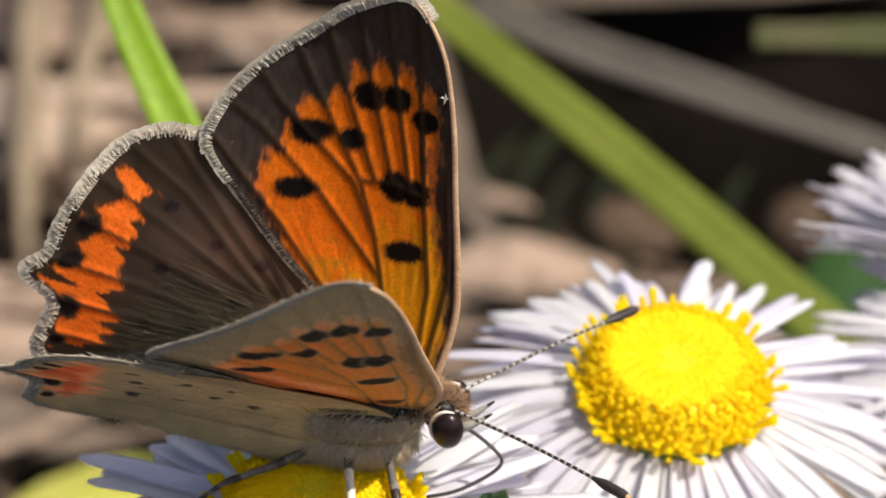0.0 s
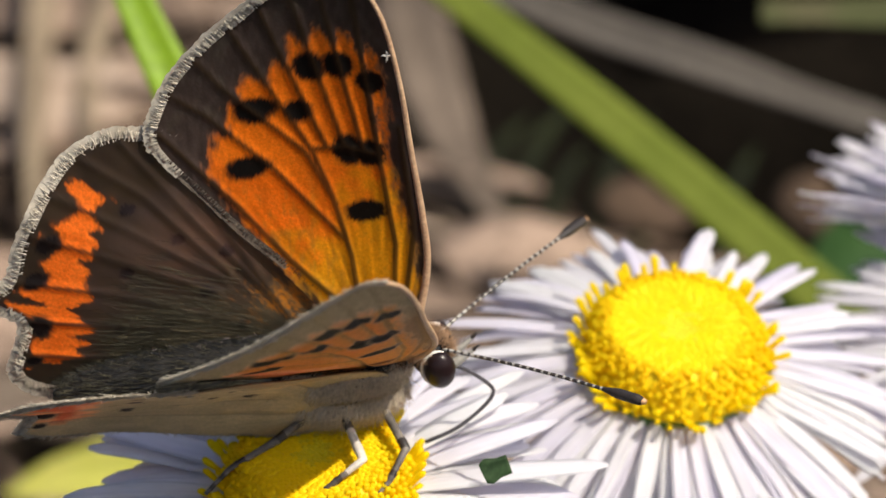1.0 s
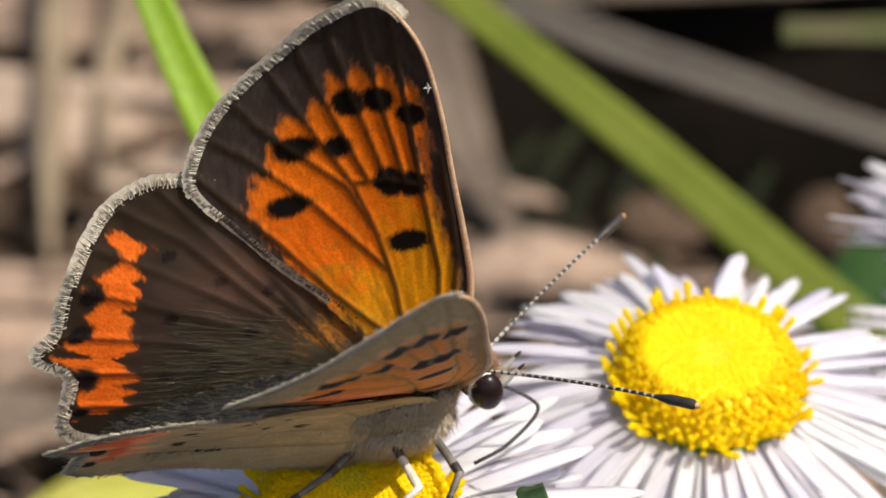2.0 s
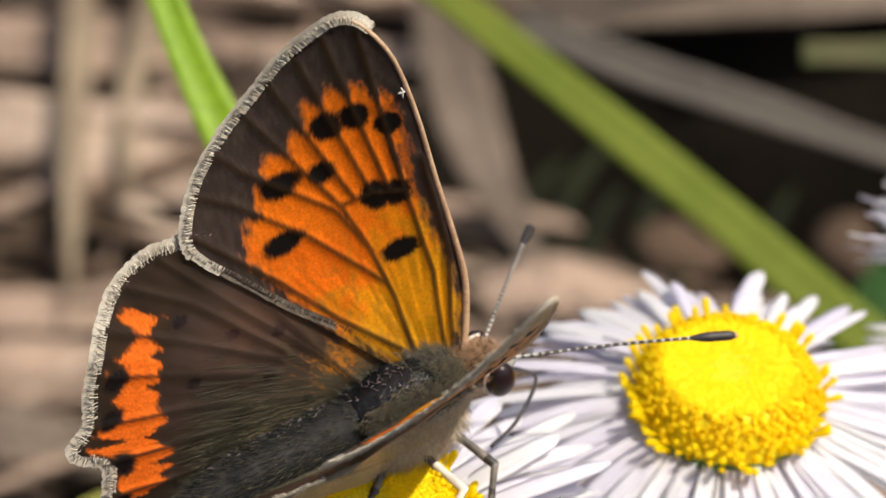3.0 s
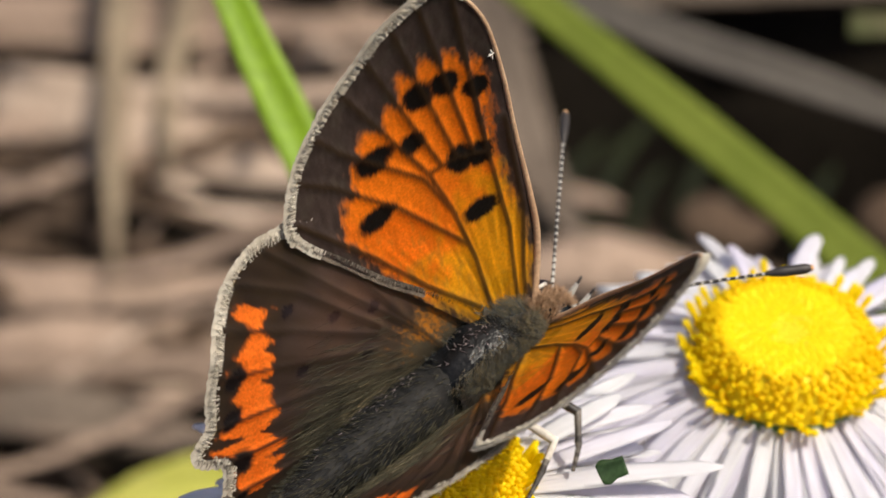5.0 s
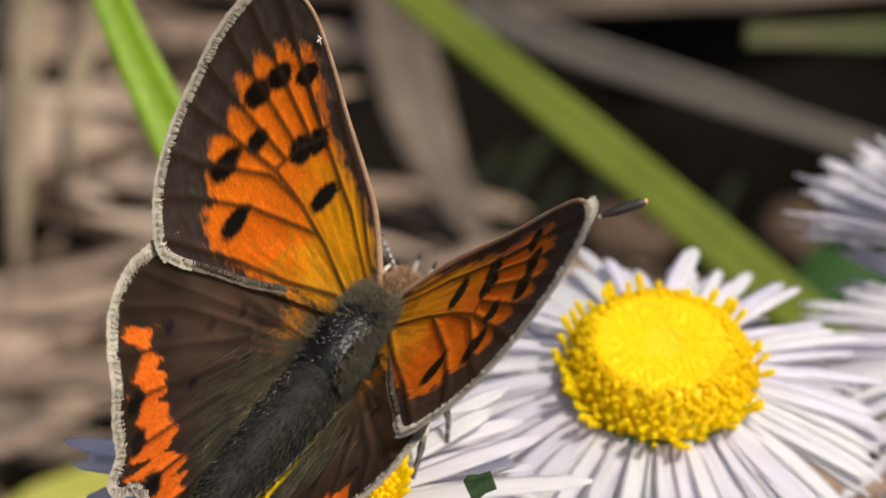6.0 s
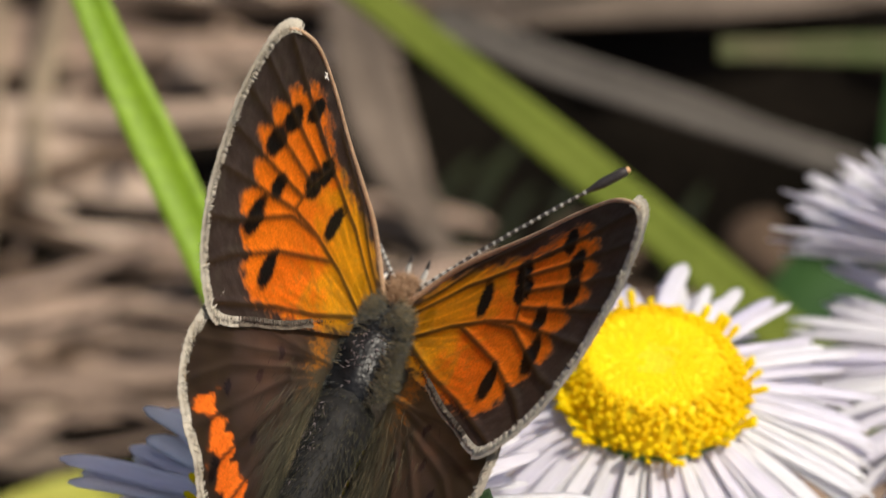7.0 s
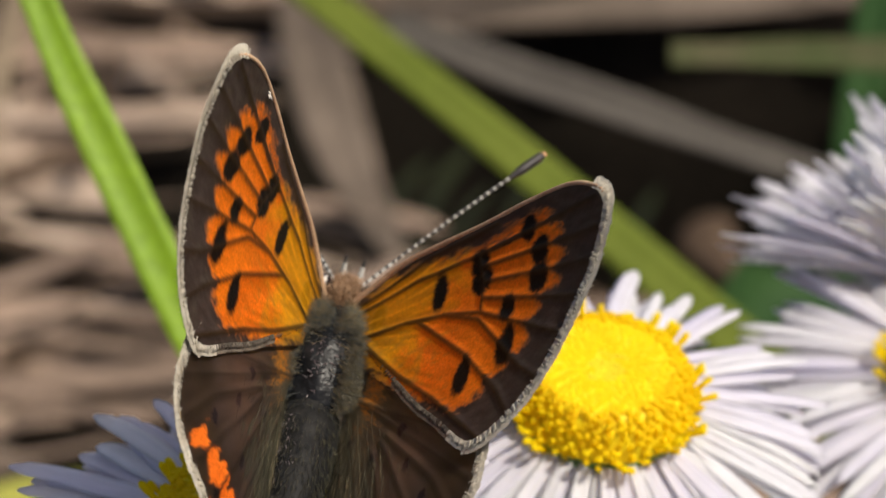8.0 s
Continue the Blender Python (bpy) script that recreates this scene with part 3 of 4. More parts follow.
def bow(p, side):
    """How far the forewing bends out of its plane."""
    u, v = p[:, 0] - 3.4, p[:, 1]
    a, b, c = BOW[side]
    return (a * u * v + b * u * u + c * v * v) * 0.1176


def fold(p, side):
    """How far the hindwing lies below the forewing's plane, with its inner edge wrapped round the abdomen."""
    c = 2.2 - p[:, 1]
    wrap = (c + np.sqrt(c * c + 0.3)) * (1 + 0.15 * step(p[:, 0], -3.0, -1.0) - 0.5 * step(p[:, 0], -1.0, 2.0))
    tail = 0.09 * np.maximum(0, -p[:, 0] - 4) * np.clip(p[:, 1] / 4.4, 0, 1.2) * (side < 0)
    return tail + np.minimum(bow(p, side), 0) - 0.16 - 0.31 * wrap * (1 - 0.7 * step(-p[:, 0], 1.5, 8.0)) * step(6.0 - p[:, 1], 0, 4)


def paint_fore(p, under):
    u, v = p[:, 0], p[:, 1]
    n1, n2 = value_noise(u * 2.2, v * 2.2, 1), value_noise(u * 9, v * 3.0, 2)
    n3 = value_noise(u * 14, v * 14, 3)
    vein = veins_near(p, FORE_VEINS)
    wob = n1 * 0.22 + n3 * 0.25
    if not under:
        c = np.tile(np.array((0.052, 0.037, 0.033)), (len(p), 1)) * (1 + n2[:, None] * 0.7)
        c = blend(c, (0.070, 0.062, 0.045), step(n1 + n2 * 0.5, 0.05, 0.5) * 0.4)
        edge = inside(p, FORE_ORANGE)
        m = step(edge + n2 * 0.35 + n3 * 0.22 + 0.12 - 0.55 * np.exp(-(vein / 0.2) ** 2) * step(v, 8.5, 10.5), -0.22, 0.28)
        hue = np.tile(np.array((0.82, 0.185, 0.008)), (len(p), 1)) * (1 + n2[:, None] * 0.35)
        hue = blend(hue, (0.80, 0.125, 0.005), step(inside(p, [(1.5, 3.0), (1.2, 7.0), (-0.5, 8.2), (-3.4, 9.0), (-1.0, 5.0)]) + n1 * 0.8, -0.3, 0.5) * 0.4)
        hue = blend(hue, (0.64, 0.295, 0.006), step(8.6 - v + n1 * 3 + (u - 1.4) * 0.9, 0.3, 4.0) * 0.9)
        hue = blend(hue, (0.46, 0.28, 0.018), step(n3 + n2 * 0.4, 0.12, 0.42) * step(8.0 - v, 0, 4) * 0.6)
        hue = blend(hue, (0.34, 0.21, 0.018), step(5.0 - v + n2 * 2.5 + (1.5 - u) * 0.5, 0.3, 3.2) * 0.6)
        hue = blend(hue, (0.36, 0.13, 0.015), step(n2 * 1.2 + n1, 0.12, 0.6) * step(9.5 - v, 0, 3) * step(2.2 - u, 0, 2) * 0.6)
        rays = value_noise(np.arctan2(u - 2.4, v) * 42, np.hypot(u - 2.4, v) * 0.7, 8)
        hue = hue * (1 + (rays * 0.9 * step(9.5 - v, 0, 4))[:, None])
        c = c * (1 - m[:, None]) + hue * m[:, None]
        for centre, long, wide, turn in SPOTS:
            c = blend(c, (0.008, 0.007, 0.006), spot(p, centre, long * 1.07, wide * 1.07, turn, wob))
        return blend(c, (0.03, 0.017, 0.008), (1 - step(vein, 0.045, 0.15)) * 0.85)
    c = np.tile(np.array((0.76, 0.59, 0.32)), (len(p), 1)) * (1 + n2[:, None] * 0.25)
    warm = step(12.6 - v + n1, 0, 3) * step(u - 0.6 + (6 - v) * 0.25, 0, 2)
    c = blend(c, (0.58, 0.30, 0.09), warm * 0.85)
    m = step(inside(p, UNDER_ORANGE) + n1 * 0.3, -0.25, 0.35)
    hue = np.tile(np.array((0.66, 0.36, 0.08)), (len(p), 1)) * (1 + n2[:, None] * 0.2)
    c = c * (1 - m[:, None]) + hue * m[:, None]
    for centre, long, wide, turn in SPOTS + [((2.4, 3.35), 0.55, 0.4, 0)]:
        c = blend(c, (0.62, 0.48, 0.30), spot(p, centre, long * 1.2, wide * 1.2, turn, wob * 0.4) * 0.6)
        c = blend(c, (0.012, 0.010, 0.009), spot(p, centre, long * 1.0, wide * 1.0, turn, wob * 0.5))
    return blend(c, (0.20, 0.13, 0.07), (1 - step(vein, 0.02, 0.09)) * 0.15)


def paint_hind(p, under):
    u, v = p[:, 0], p[:, 1]
    a = np.arctan2(v - 1, -u + 0.3)
    r = np.hypot(v - 1, u)
    n1, streak = value_noise(u * 2, v * 2, 4), value_noise(a * 34, r * 0.9, 5)
    n3 = value_noise(u * 13, v * 13, 6)
    vein = veins_near(p, HIND_VEINS)
    if not under:
        c = np.tile(np.array((0.027, 0.019, 0.021)), (len(p), 1)) * (1 + streak[:, None] * 0.9)
        c = blend(c, (0.080, 0.042, 0.034), step(v - 4.0 + n1, 0, 2.2) * step(8.2 - r, 0, 2.5) * 0.7)
        c = blend(c, (0.078, 0.074, 0.052), step(4.6 - v + n1, 0, 2.0) * step(7.6 - r, 0, 2) * 0.7)
        c = blend(c, (0.060, 0.052, 0.034), step(streak + n1 * 0.5, 0.12, 0.5) * step(6.5 - r, 0, 4) * 0.6)
        c = blend(c, (0.010, 0.008, 0.009), step(r - 7.9 + n1 * 0.5, 0, 0.8) * 0.8)
        gold = step(0.95 - np.hypot((u + 0.5) * 0.55, v - 3.5) + n3 * 1.1 + streak * 0.8, 0, 1.1)
        c = blend(c, (0.46, 0.17, 0.012), gold * 0.85)
        m = step(inside(p, HIND_ORANGE) + streak * 1.1 + n3 * 0.25, -0.08, 0.14)
        m = m * (1 - (1 - step(vein, 0.03, 0.11)) * 0.7)
        c = c * (1 - m[:, None]) + np.array((0.88, 0.175, 0.016)) * (1 + n3[:, None] * 0.3) * m[:, None]
        for centre, long, wide, turn in HIND_SPOTS:
            c = blend(c, (0.012, 0.009, 0.009), spot(p, centre, long, wide, turn, n1 * 0.2 + n3 * 0.25))
        return blend(c, (0.016, 0.012, 0.010), (1 - step(vein, 0.03, 0.10)) * 0.55)
    c = np.tile(np.array((0.80, 0.61, 0.33)), (len(p), 1)) * (1 + streak[:, None] * 0.18 + n1[:, None] * 0.25)
    for x, y in ((-2.2, 2.6), (-3.4, 4.0), (-4.8, 2.8), (-4.2, 6.0), (-6.0, 5.0), (-6.4, 2.8), (-2.6, 5.4), (-5.8, 7.2)):
        c = blend(c, (0.09, 0.065, 0.05), spot(p, (x, y), 0.26, 0.2, 20, n3 * 0.5))
    m = step(inside(p, HIND_ORANGE) + n1 * 0.5 - 0.35, -0.1, 0.3)
    c = blend(c, (0.48, 0.12, 0.05), m * 0.75)
    for centre, long, wide, turn in HIND_SPOTS[1:]:
        c = blend(c, (0.03, 0.022, 0.02), spot(p, centre, long * 0.7, wide * 0.7, turn, n3 * 0.3))
    return blend(c, (0.20, 0.15, 0.11), (1 - step(vein, 0.02, 0.08)) * 0.35)


def wing_mesh(name, edge, hub, veins, paint, side, drop, rings, per):
    """A wing membrane of two painted sheets, pleated along its veins. side: +1 for the left wing."""
    rim = np.array([tuple(q) for q in spline([(*q, 0) for q in edge], per)])[:, :2]
    n = len(rim)
    k = (np.arange(rings + 1) / rings) ** 0.8
    p = (np.array(hub) + (rim - np.array(hub))[None] * k[:, None, None]).reshape(-1, 2)
    d = veins_near(p, veins)
    lift = 0.07 * np.exp(-(d / 0.16) ** 2) + 0.10 * value_noise(p[:, 0] * 0.5, p[:, 1] * 0.5, 9)
    lift += bow(p, side) if drop == 0 else fold(p, side)
    verts = np.concatenate([np.column_stack([p[:, 0], side * p[:, 1], lift + 0.025]), np.column_stack([p[:, 0], side * p[:, 1], lift - 0.025])])
    i, j = np.meshgrid(np.arange(rings), np.arange(n - 1), indexing="ij")
    q = np.stack([i * n + j, i * n + j + 1, (i + 1) * n + j + 1, (i + 1) * n + j], -1).reshape(-1, 4)
    under = q[:, ::-1] + len(p)
    if side < 0:
        q, under = q[:, ::-1], under[:, ::-1]
    q = q[:, ::-1]
    under = under[:, ::-1]
    me = bpy.data.meshes.new(name)
    me.from_pydata((verts * MM).tolist(), [], np.concatenate([q, under]).tolist())
    me.materials.append(WING)
    me.materials.append(WING_UNDER)
    me.polygons.foreach_set("material_index", [0] * len(q) + [1] * len(under))
    me.polygons.foreach_set("use_smooth", [True] * len(me.polygons))
    colours = np.concatenate([paint(p, False), paint(p, True)])
    me.attributes.new("paint", "FLOAT_COLOR", "POINT").data.foreach_set("color", np.column_stack([np.clip(colours, 0.003, 1), np.ones(len(colours))]).ravel())
    through = np.minimum(0.55 * paint(p, True) ** 0.6 + 0.4 * np.clip(paint(p, False), 0.001, 1) ** 0.6, 0.9)
    through *= 0.42 + 0.58 * np.maximum(step(paint(p, False)[:, :1], 0.05, 0.3), 0.0 if drop == 0 else 0.75)
    through *= 1 - step(paint(p, False)[:, :1], 0.15, 0.5) * np.array((0.0, 0.30, 0.5))
    me.attributes.new("glow", "FLOAT_COLOR", "POINT").data.foreach_set("color", np.column_stack([np.tile(np.clip(through, 0.003, 1), (2, 1)), np.ones(len(colours))]).ravel())
    me.update()
    return me, rim


def fringe(parent, rim, first, last, side, drop, long, dim=0.05, mats=(FRINGE, FRINGE_DIM)):
    sag = bow(rim, side) if drop == 0 else fold(rim, side)
    rng = random.Random(int(first * 10 + side))
    s = Shape()
    for layer in (0, 1):
        i = first
        while i < last:
            k = int(i)
            f = i - k
            a, b = Vector(rim[k]), Vector(rim[k + 1])
            p = a.lerp(b, f)
            along = (b - a).normalized()
            out = Vector((along.y, -along.x)) * -1
            out = out if out.dot(p - Vector((0, 5))) > 0 else -out
            w = out + along * rng.gauss(0, 0.10 + 0.25 * (drop < 0))
            root = p - out * 0.12
            hair(s, (root.x, side * root.y, sag[k] + rng.gauss(0, 0.03)), (w.x, side * w.y, rng.gauss(0, 0.12)), long * rng.uniform(0.88 - 0.25 * (drop < 0), 1.08 + 0.15 * (drop < 0)) * (1 - 0.2 * layer), 0.045,
                 1 if rng.random() < dim + 0.1 * layer else 0, 0.08)
            i += 0.02 / max(1e-3, (b - a).length)
    lo, hi = int(first), int(last)
    for flip in (0.012, -0.012):
        verts = []
        for k in range(lo, hi + 1):
            along = Vector(rim[min(k + 1, hi)]) - Vector(rim[max(k - 1, lo)])
            out = Vector((-along.y, along.x)).normalized()
            out = out if out.dot(Vector(rim[k]) - Vector((0, 5))) > 0 else -out
            for far in (-0.06, 0.78 * long * rng.uniform(0.85, 1.1)):
                verts.append((rim[k][0] + out.x * far, side * (rim[k][1] + out.y * far), sag[k] + flip))
        s.add(verts, [[2 * i, 2 * i + 1, 2 * i + 3, 2 * i + 2] for i in range(hi - lo)], 1 if dim > 0.5 else 0)
    part("fringe", s, list(mats), parent, "pale hair fringe", kind="stuff")


def build_wings(body):
    wings = []
    for side in (1, -1):
        me, rim = wing_mesh("forewing", FORE_EDGE, (2.55, 0.4), FORE_VEINS, paint_fore, side, 0.0, 130, 13)
        fore = part("forewing", me, None, body, "orange forewing with black spots and dark border")
        fringe(fore, rim, 7 * 13, 15.5 * 13, side, 0.0, 0.44, 0.0)
        fringe(fore, rim, 15.5 * 13, 16.5 * 13, side, 0.0, 0.30, 0.45)
        fringe(fore, rim, 16.5 * 13, 20.4 * 13, side, 0.0, 0.26, 1.0, (FRINGE_DIM, FRINGE_DARK))
        s = Shape()
        sag = bow(rim, side)
        tube(s, [(x, side * y, z) for (x, y), z in zip(rim[:8 * 13:3], sag[:8 * 13:3])], [0.16 - 0.0028 * i for i in range(len(rim[:8 * 13:3]))], 7)
        part("costa", s, COSTA, fore, "pale brown front edge")
        if side > 0:
            s = Shape()
            for a in (0.3, 1.7, 2.9, 4.4):
                hair(s, (3.15, 12.8, float(bow(np.array([[3.15, 12.8]]), side)[0]) + 0.06), (math.cos(a), math.sin(a), 0.25), 0.24, 0.11, 0, 0.1)
            part("pale_fleck", s, WHITE, fore, "tiny white fleck")
        me, rim = wing_mesh("hindwing", HIND_EDGE, (0.2, 0.4), HIND_VEINS, paint_hind, side, -0.16, 110, 14)
        hind = part("hindwing", me, None, body, "dark brown hindwing with an orange band")
        fringe(hind, rim, 5 * 14, 16 * 14, side, -0.16, 0.52, 0.35)
        fringe(hind, rim, 16 * 14, 20 * 14, side, -0.16, 0.55, 0.7)
        s, rng = Shape(), random.Random(5 + side)
        for i in range(2200):
            r, a = rng.uniform(0.4, 6.8), rng.gauss(0.3, 0.3)
            x, y = -r * math.cos(a), 0.35 + abs(r * math.sin(a))
            if y < 6 and x > -8:
                far = rng.uniform(0.7, 1.9)
                tilt = Vector((-1, 0.1 + 0.3 * a)).normalized() * far
                low, high = (float(q) for q in fold(np.array([[x, y], [x + tilt.x, y + tilt.y]]), side))
                hair(s, (x, side * y, low + 0.03), (tilt.x, side * tilt.y, high - low + rng.uniform(0.04, 0.20)), far, 0.014, 0 if rng.random() < 0.95 - 0.35 * (y < 2.2 and r < 4.5) else 1, 0.06)
        part("wing_hair", s, [FUR_WING, FUR_OLIVE], hind, "fine olive hair", kind="stuff")
        wings.append((side, fore, hind))
    return wings


def antenna(body):
    s = Shape()
    n = 84
    path, radii = [], []
    for i in range(n + 1):
        t = i / n
        path.append((8.5 * t, 0, 0.15 * math.sin(t * 3.14)))
        radii.append(0.062 + 0.120 * float(step(np.array(t), 0.78, 0.88)) - 0.09 * float(step(np.array(t), 0.965, 1.0)))
    tube(s, path, radii, 9, mats=lambda i: 2 if i >= n - 1 else (1 if i > n * 0.80 else (0 if i % 3 == 0 or (i < 16 and i % 3 == 1) else 1)))
    return part("antenna", s, [RING, BLACK, TIP], body, "ringed black and white antenna with a dark club")


def furry(shape, centre, size, count, rng, long, lean, keep, mats=1, width=0.04, base=0):
    c = Vector(centre)
    done = 0
    while done < count:
        d = Vector((rng.gauss(0, 1), rng.gauss(0, 1), rng.gauss(0, 1))).normalized()
        if not keep(d):
            continue
        done += 1
        p = c + Vector((d.x * size[0], d.y * size[1], d.z * size[2])) * 0.97
        n = Vector((d.x / size[0], d.y / size[1], d.z / size[2])).normalized()
        w = n * 0.55 + Vector(lean) + Vector((rng.gauss(0, 0.25), rng.gauss(0, 0.25), rng.gauss(0, 0.25)))
        hair(shape, p, w, long * rng.uniform(0.6, 1.3), width, base + rng.randrange(mats), 0.15)


def build_butterfly():
    rng = random.Random(11)
    body = tagged(new("butterfly"), "small copper butterfly with orange spotted wings on a daisy", "butterfly")
    s = Shape()
    ball(s, (0.95, 0.0, 1.05), (2.6, 1.36, 1.42), 26, 36, wobble=0.09)
    s.v = [(q[0], q[1] * (0.95 + 0.2 * max(0, min(1, (q[2] - 0.6) / 0.9))), q[2]) for q in s.v]
    thorax = part("thorax", s, CUTICLE, body, "dark bluish hairy thorax")
    s = Shape()
    furry(s, (0.95, 0.0, 1.05), (2.6, 1.58, 1.44), 700, rng, 0.26, (-1.4, 0, 0.0), lambda d: d.z > 0.1 and 0.42 < abs(d.y) < 0.75 + rng.gauss(0, 0.1) and d.x < 0.45 + rng.gauss(0, 0.25), 1, 0.024)
    furry(s, (0.95, 0.0, 1.05), (2.6, 1.58, 1.44), 1700, rng, 0.38, (-0.9, 0, 0.3), lambda d: d.z > 0.1 and d.x > 0.36 + rng.gauss(0, 0.12), 1, 0.018, base=2)
    for side in (1, -1):
        furry(s, (0.95, 0.0, 1.05), (2.6, 1.58, 1.44), 4600, rng, 0.80, (-0.8, side * 0.8, 0.5), lambda d: d.z > 0.42 and (d.y * side > 0.56 + rng.gauss(0, 0.1) or d.x > 0.6 + rng.gauss(0, 0.2) and d.y * side > 0), 2, 0.017, base=1)
    part("fur", s, [FUR_DARK, FUR_OLIVE, FUR_GREY], thorax, "dark fur with olive-grey flanks", kind="stuff")
    s = Shape()
    for i in range(44):
        d = Vector((rng.gauss(-0.12, 0.22), rng.gauss(0, 0.2), 0))
        d.z = math.sqrt(max(0.1, 1 - d.x ** 2 - d.y ** 2))
        hair(s, Vector((0.95 + 2.62 * d.x, 1.57 * d.y, 1.05 + 1.46 * d.z)), (rng.gauss(-0.6, 0.5), rng.gauss(0, 0.7), 0.1), rng.uniform(0.10, 0.26), rng.uniform(0.03, 0.06), 0, 0.1)
    part("loose_scaling", s, SCALE, thorax, "loose shiny pinkish scales on the bald back", kind="stuff")
    s = Shape()
    furry(s, (0.95, 0.0, 1.0), (2.6, 1.50, 1.44), 9000, rng, 0.42, (-0.6, 0, -0.7), lambda d: -0.45 < d.z < 0.42 and abs(d.y) > 0.2, 1, 0.034)
    furry(s, (0.95, 0.0, 0.62), (2.6, 1.38, 1.75), 7500, rng, 0.75, (-0.4, 0, -0.6), lambda d: d.z < -0.4, 1, 0.034)
    part("belly_fur", s, FUR_PALE, thorax, "cream belly fur", kind="stuff")
    s = Shape()
    path, radii = [], []
    for i in range(46):
        t = i / 45
        path.append((-0.3 - 8.6 * t, -0.6 * t, 0.75 + 0.2 * math.sin(t * 3)))
        radii.append((1.25 * math.sqrt(max(0.02, 1 - t ** 2.4)) * (0.86 + 0.14 * min(1, t * 6))) * (1 - 0.05 * (i % 6 == 0)))
    tube(s, path, radii, 18)
    abdomen = part("abdomen", s, ABDOMEN, body, "dark slender abdomen")
    s = Shape()
    for i in range(5200):
        k = rng.randrange(0, 44)
        a = rng.uniform(0, 6.283)
        d = Vector((0, math.cos(a), math.sin(a)))
        hair(s, Vector(path[k]) + d * radii[k] * 0.97, Vector((-1.0, 0, 0)) + d * 0.28 + Vector((0, rng.gauss(0, 0.2), rng.gauss(0, 0.2))), rng.uniform(0.3, 0.6) + 0.6 * max(0, abs(d.y) - 0.5) if d.z > 0 else 0.3, 0.02,
             2 if d.z < -0.2 else (0 if rng.random() < 0.6 - 0.3 * abs(d.y) else 1), 0.1)
    part("abdomen_fur", s, [FUR_DARK, FUR_WING, FUR_PALE], abdomen, "dark olive hair", kind="stuff")
    s = Shape()
    for i in range(130):
        k = min(43, int(abs(rng.gauss(0, 14))) + 8)
        a = rng.gauss(0.85, 0.32)
        d = Vector((0, math.cos(a), math.sin(a)))
        hair(s, Vector(path[k]) + d * radii[k] * 1.02, Vector((-1.0, rng.gauss(0, 0.5), rng.gauss(0, 0.2))) + d * 0.12, rng.uniform(0.12, 0.32), rng.uniform(0.03, 0.055), 0, 0.1)
    part("scale_dusting", s, SCALE, abdomen, "shiny lilac-grey scales along the side", kind="stuff")
    s = Shape()
    ball(s, (4.05, 0, 1.0), (0.72, 0.92, 0.76), 12, 18, wobble=0.05)
    head = part("head", s, CUTICLE, body, "small brown furry head")
    s = Shape()
    furry(s, (4.0, 0, 1.02), (0.72, 0.8, 0.78), 800, rng, 0.36, (0.25, 0, 0.25), lambda d: d.z > -0.1 and abs(d.y) < 0.55, 1, 0.03)
    furry(s, (3.3, 0, 1.0), (0.8, 1.1, 0.95), 700, rng, 0.45, (0.0, 0, 0.4), lambda d: d.z > 0.1, 1, 0.03)
    part("head_fur", s, FUR_TAN, head, "tan fur", kind="stuff")
    for side in (1, -1):
        s = Shape()
        ball(s, (4.34, side * 0.88, 0.88), (0.54, 0.44, 0.74), 16, 24)
        part("eye", s, EYE, head, "glossy dark maroon eye")
        s = Shape()
        ring = [(4.28 + 0.56 * math.cos(a), side * 0.80, 0.88 + 0.70 * math.sin(a)) for a in [i * 0.2618 + 1.2 for i in range(17)]]
        tube(s, ring, 0.07, 6)
        part("eye_rim", s, WHITE, head, "white rim of the eye")
        s = Shape()
        tube(s, spline([(4.6, side * 0.22, 0.4), (5.0, side * 0.28, 0.7), (5.4, side * 0.32, 1.05), (5.75, side * 0.34, 1.4)], 5), [0.17] * 6 + [0.15, 0.13, 0.12, 0.11] + [0.09, 0.08, 0.07, 0.06, 0.05, 0.03], 7,
             mats=lambda i: 1 if i > 11 else 0)
        part("palp", s, [RING, BLACK], head, "pale grey palp with a black tip")
    s = Shape()
    tube(s, spline([(4.6, 0, 0.4), (5.2, 0.1, 0.05), (5.95, 0.1, -0.6), (6.2, 0.0, -1.0), (5.8, -0.3, -1.4), (4.8, -0.8, -1.85), (3.7, -1.0, -2.2)], 6), 0.07, 7)
    part("proboscis", s, TONGUE, head, "dark bent feeding tube")
    for hip, knee, ankle, foot, pale in (((2.3, 0.8, -0.6), (2.95, 2.7, -1.0), (2.3, 3.5, -1.7), (1.7, 3.9, -2.1), False), ((0.9, 0.8, -0.7), (1.45, 3.2, -0.9), (0.3, 3.7, -1.5), (-0.5, 4.0, -1.8), True),
                                         ((-0.2, 0.8, -0.7), (-1.4, 1.8, -0.9), (-3.1, 2.3, -1.6), (-4.0, 2.7, -2.3), False)):
        for side in (1, -1):
            s = Shape()
            y = Vector((1, side, 1))
            pts = spline([Vector(q) * y for q in (hip, knee)], 5)[:-1] + spline([Vector(q) * y for q in (knee, ankle)], 6)[:-1] + spline([Vector(q) * y for q in (ankle, foot)], 5)
            n = len(pts)
            tube(s, pts, [0.17 - 0.10 * i / n + 0.03 * (i in (4, 5, 10)) for i in range(n)], 7, mats=lambda i: 2 if pale and 2 <= i <= 7 else (1 if i in (4, 9, 12, 14) else 0))
            part("leg", s, [LEG, BLACK, WHITE], body, "banded pale and dark leg" if pale else "thin dark banded leg")
    left, right = antenna(body), antenna(body)
    return body, build_wings(body), left, right


build_ground()
build_background()
build_daisies()
butterfly, wing_pairs, antenna_left, antenna_right = build_butterfly()


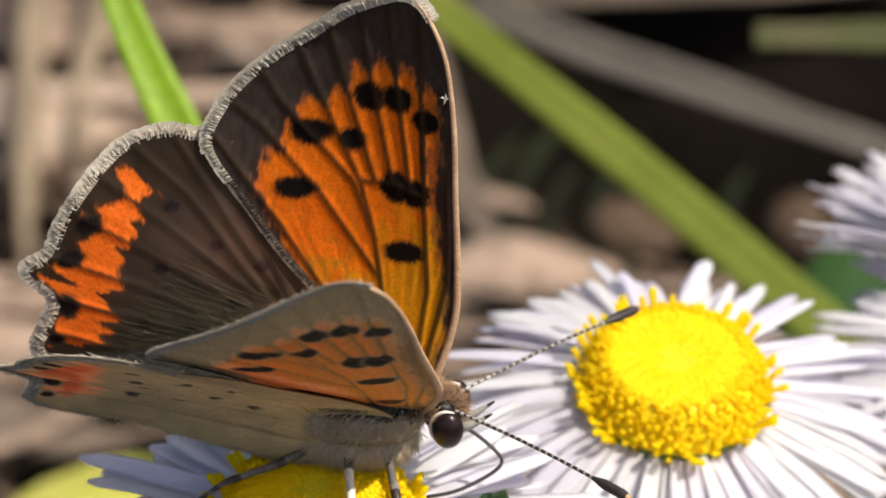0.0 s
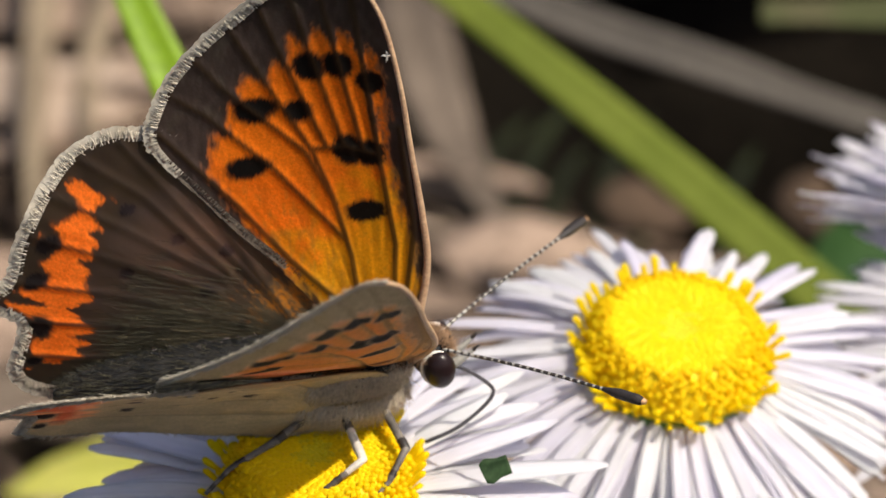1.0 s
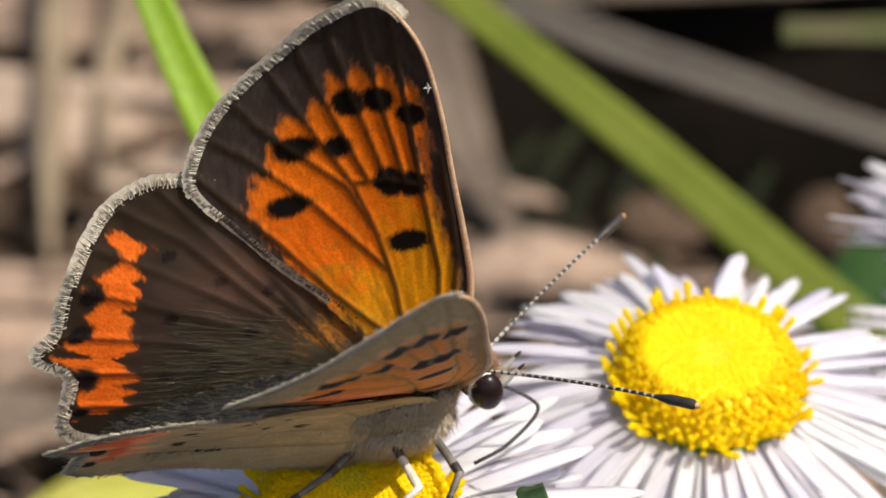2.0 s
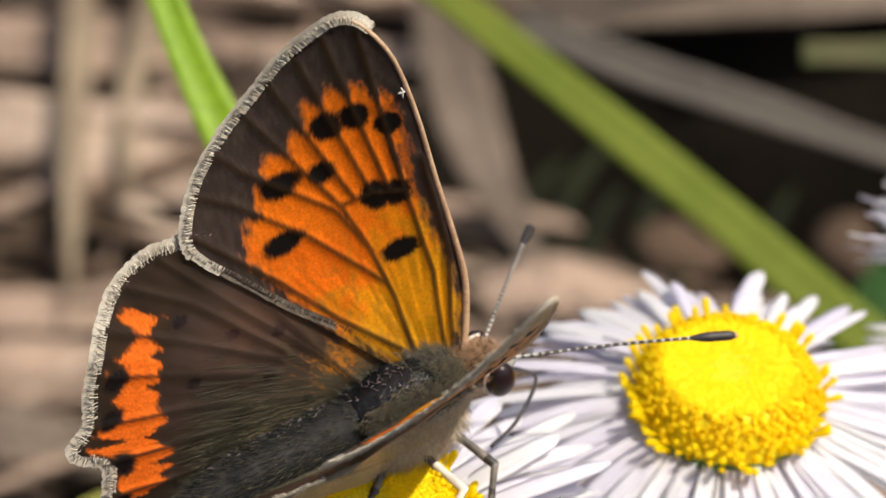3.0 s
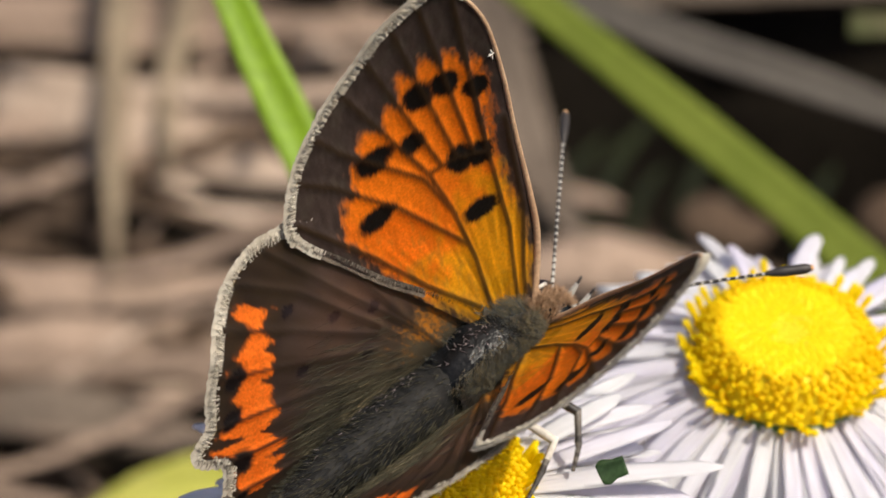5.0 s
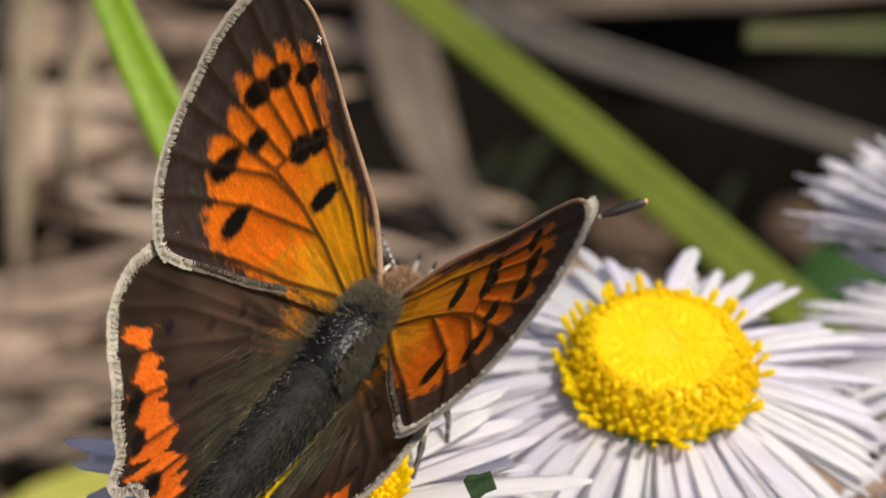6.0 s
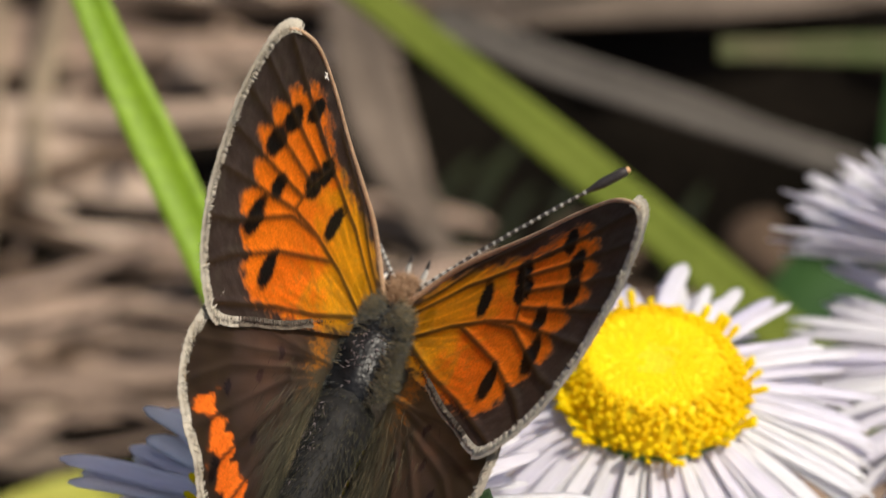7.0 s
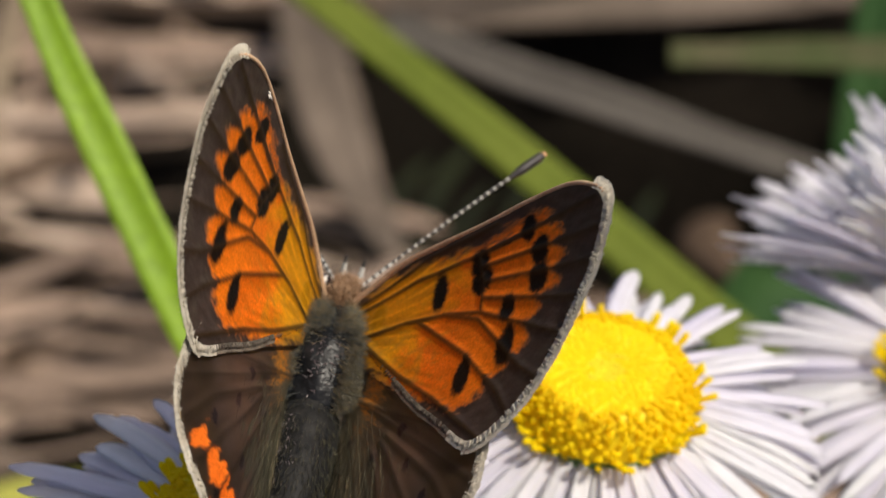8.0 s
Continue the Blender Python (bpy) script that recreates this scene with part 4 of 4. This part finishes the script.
def feeler(side, x, y, z):
    """Pose of an antenna that points along (x, y, z) of the body."""
    return pose(4.5 * MM, side * 0.5 * MM, 1.45 * MM, 0, -math.degrees(math.atan2(z, math.hypot(x, y))), math.degrees(math.atan2(y, x)))


def motions():
    # seconds; place in mm; heading, nose-up and roll in degrees; opening, then twist, of the left and the right wings
    turns = [
        (0, -3.99, -3.48, 85.37, -7.9, -3.5, 2.0, 76.1, 47.3, 3.4, -5.1),
        (0.5, -4.08, -3.89, 85.52, -2.5, -3.6, 3.5, 76.7, 45.7, 2.8, -5.1),
        (1, -4.42, -3.53, 85.37, 4.7, 2.1, 1.8, 80.1, 41.4, 1.6, -5.5),
        (1.2, -4.06, -4.04, 85.51, 7.8, 1.7, 1.3, 81.3, 41.8, 1.3, -3.2),
        (2.3, -4.05, -3.97, 85.68, 9.9, 4.5, 3.5, 80.5, 45.1, 2.6, -3.3),
        (2.5, -3.71, -4.08, 85.93, 10.3, 4.9, 0.0, 84.4, 41.9, 3.0, -3.1),
        (3, -3.98, -3.30, 84.99, 29.1, 8.1, 8.7, 72.3, 48.4, 0.1, -3.6),
        (3.5, -3.89, -3.31, 84.51, 36.5, 8.2, 9.5, 72.4, 48.8, 2.9, -4.5),
        (4, -4.19, -3.40, 85.15, 43.5, 12.9, 8.4, 72.4, 47.9, 2.9, -5.2),
        (4.2, -3.43, -4.23, 86.11, 46.4, 12.5, 8.6, 73.5, 47.7, 3.0, -6.1),
        (5.3, -3.25, -3.72, 85.37, 38.9, 8.1, 13.7, 71.3, 49.2, 2.4, -5.4),
        (5.5, -3.58, -3.22, 85.50, 40.8, 8.3, 14.5, 67.8, 52.7, 2.5, -5.7),
        (6, -3.34, -2.45, 85.32, 53.5, 10.1, 10.5, 69.6, 49.1, 3.5, -9.2),
        (6.5, -2.50, -2.97, 85.16, 62.1, 13.0, 9.6, 73.2, 49.1, 4.4, -8.1),
        (7, -2.45, -2.34, 85.17, 65.2, 15.0, 9.3, 71.2, 48.8, 4.2, -8.3),
        (7.5, -2.64, -2.56, 85.56, 75.0, 17.3, 8.0, 69.2, 49.2, 4.9, -8.4),
        (8, -2.16, -1.77, 84.83, 74.7, 17.5, 9.9, 69.2, 51.5, 4.8, -7.5),
    ]
    walk(butterfly, [(t, pose(x * MM, y * MM, z * MM, roll, -nose, heading)) for t, x, y, z, heading, nose, roll, *_ in turns])
    for side, fore, hind in wing_pairs:
        for wing in (fore, hind):
            walk(wing, [(row[0], pose(0, side * -0.24 * MM, 0, side * row[7 if side > 0 else 8], 0, 0) @ pose(0, 0, 0, 0, row[9 if side > 0 else 10] - (wing is hind) * 0.4 * (side > 0), 0)) for row in turns])
    walk(antenna_left, [(t, feeler(1, *d)) for t, *d in [
        (0, 0.66, 0.75, -0.04),
        (0.5, 0.54, 0.74, -0.40),
        (1, 0.68, 0.74, -0.04),
        (1.2, 0.70, 0.72, -0.01),
        (2.3, 0.72, 0.68, 0.12),
        (2.5, 0.67, 0.72, 0.17),
        (3, 0.64, 0.72, -0.29),
        (3.5, 0.67, 0.74, -0.08),
        (4, 0.64, 0.77, -0.01),
        (4.2, 0.63, 0.78, 0.00),
        (5.3, 0.72, 0.69, -0.02),
        (5.5, 0.69, 0.72, -0.09),
        (6, 0.57, 0.82, -0.07),
        (6.5, 0.72, 0.69, -0.11),
        (7, 0.74, 0.66, -0.13),
        (7.5, 0.73, 0.65, -0.20),
        (8, 0.77, 0.60, -0.21),
    ]])
    walk(antenna_right, [(t, feeler(-1, *d)) for t, *d in [
        (0, 0.75, -0.63, 0.21),
        (0.5, 0.75, -0.63, 0.19),
        (1, 0.74, -0.65, 0.18),
        (1.2, 0.72, -0.67, 0.19),
        (2.3, 0.71, -0.66, 0.24),
        (2.5, 0.74, -0.64, 0.20),
        (3, 0.94, -0.34, -0.09),
        (3.5, 0.85, -0.50, 0.17),
        (4, 0.82, -0.53, 0.21),
        (4.2, 0.77, -0.58, 0.27),
        (5.3, 0.85, -0.52, 0.05),
        (5.5, 0.78, -0.59, 0.22),
        (6, 0.72, -0.62, 0.31),
        (6.5, 0.61, -0.66, 0.44),
        (7, 0.60, -0.65, 0.46),
        (7.5, 0.86, -0.49, -0.15),
        (8, 0.79, -0.59, 0.18),
    ]])


motions()
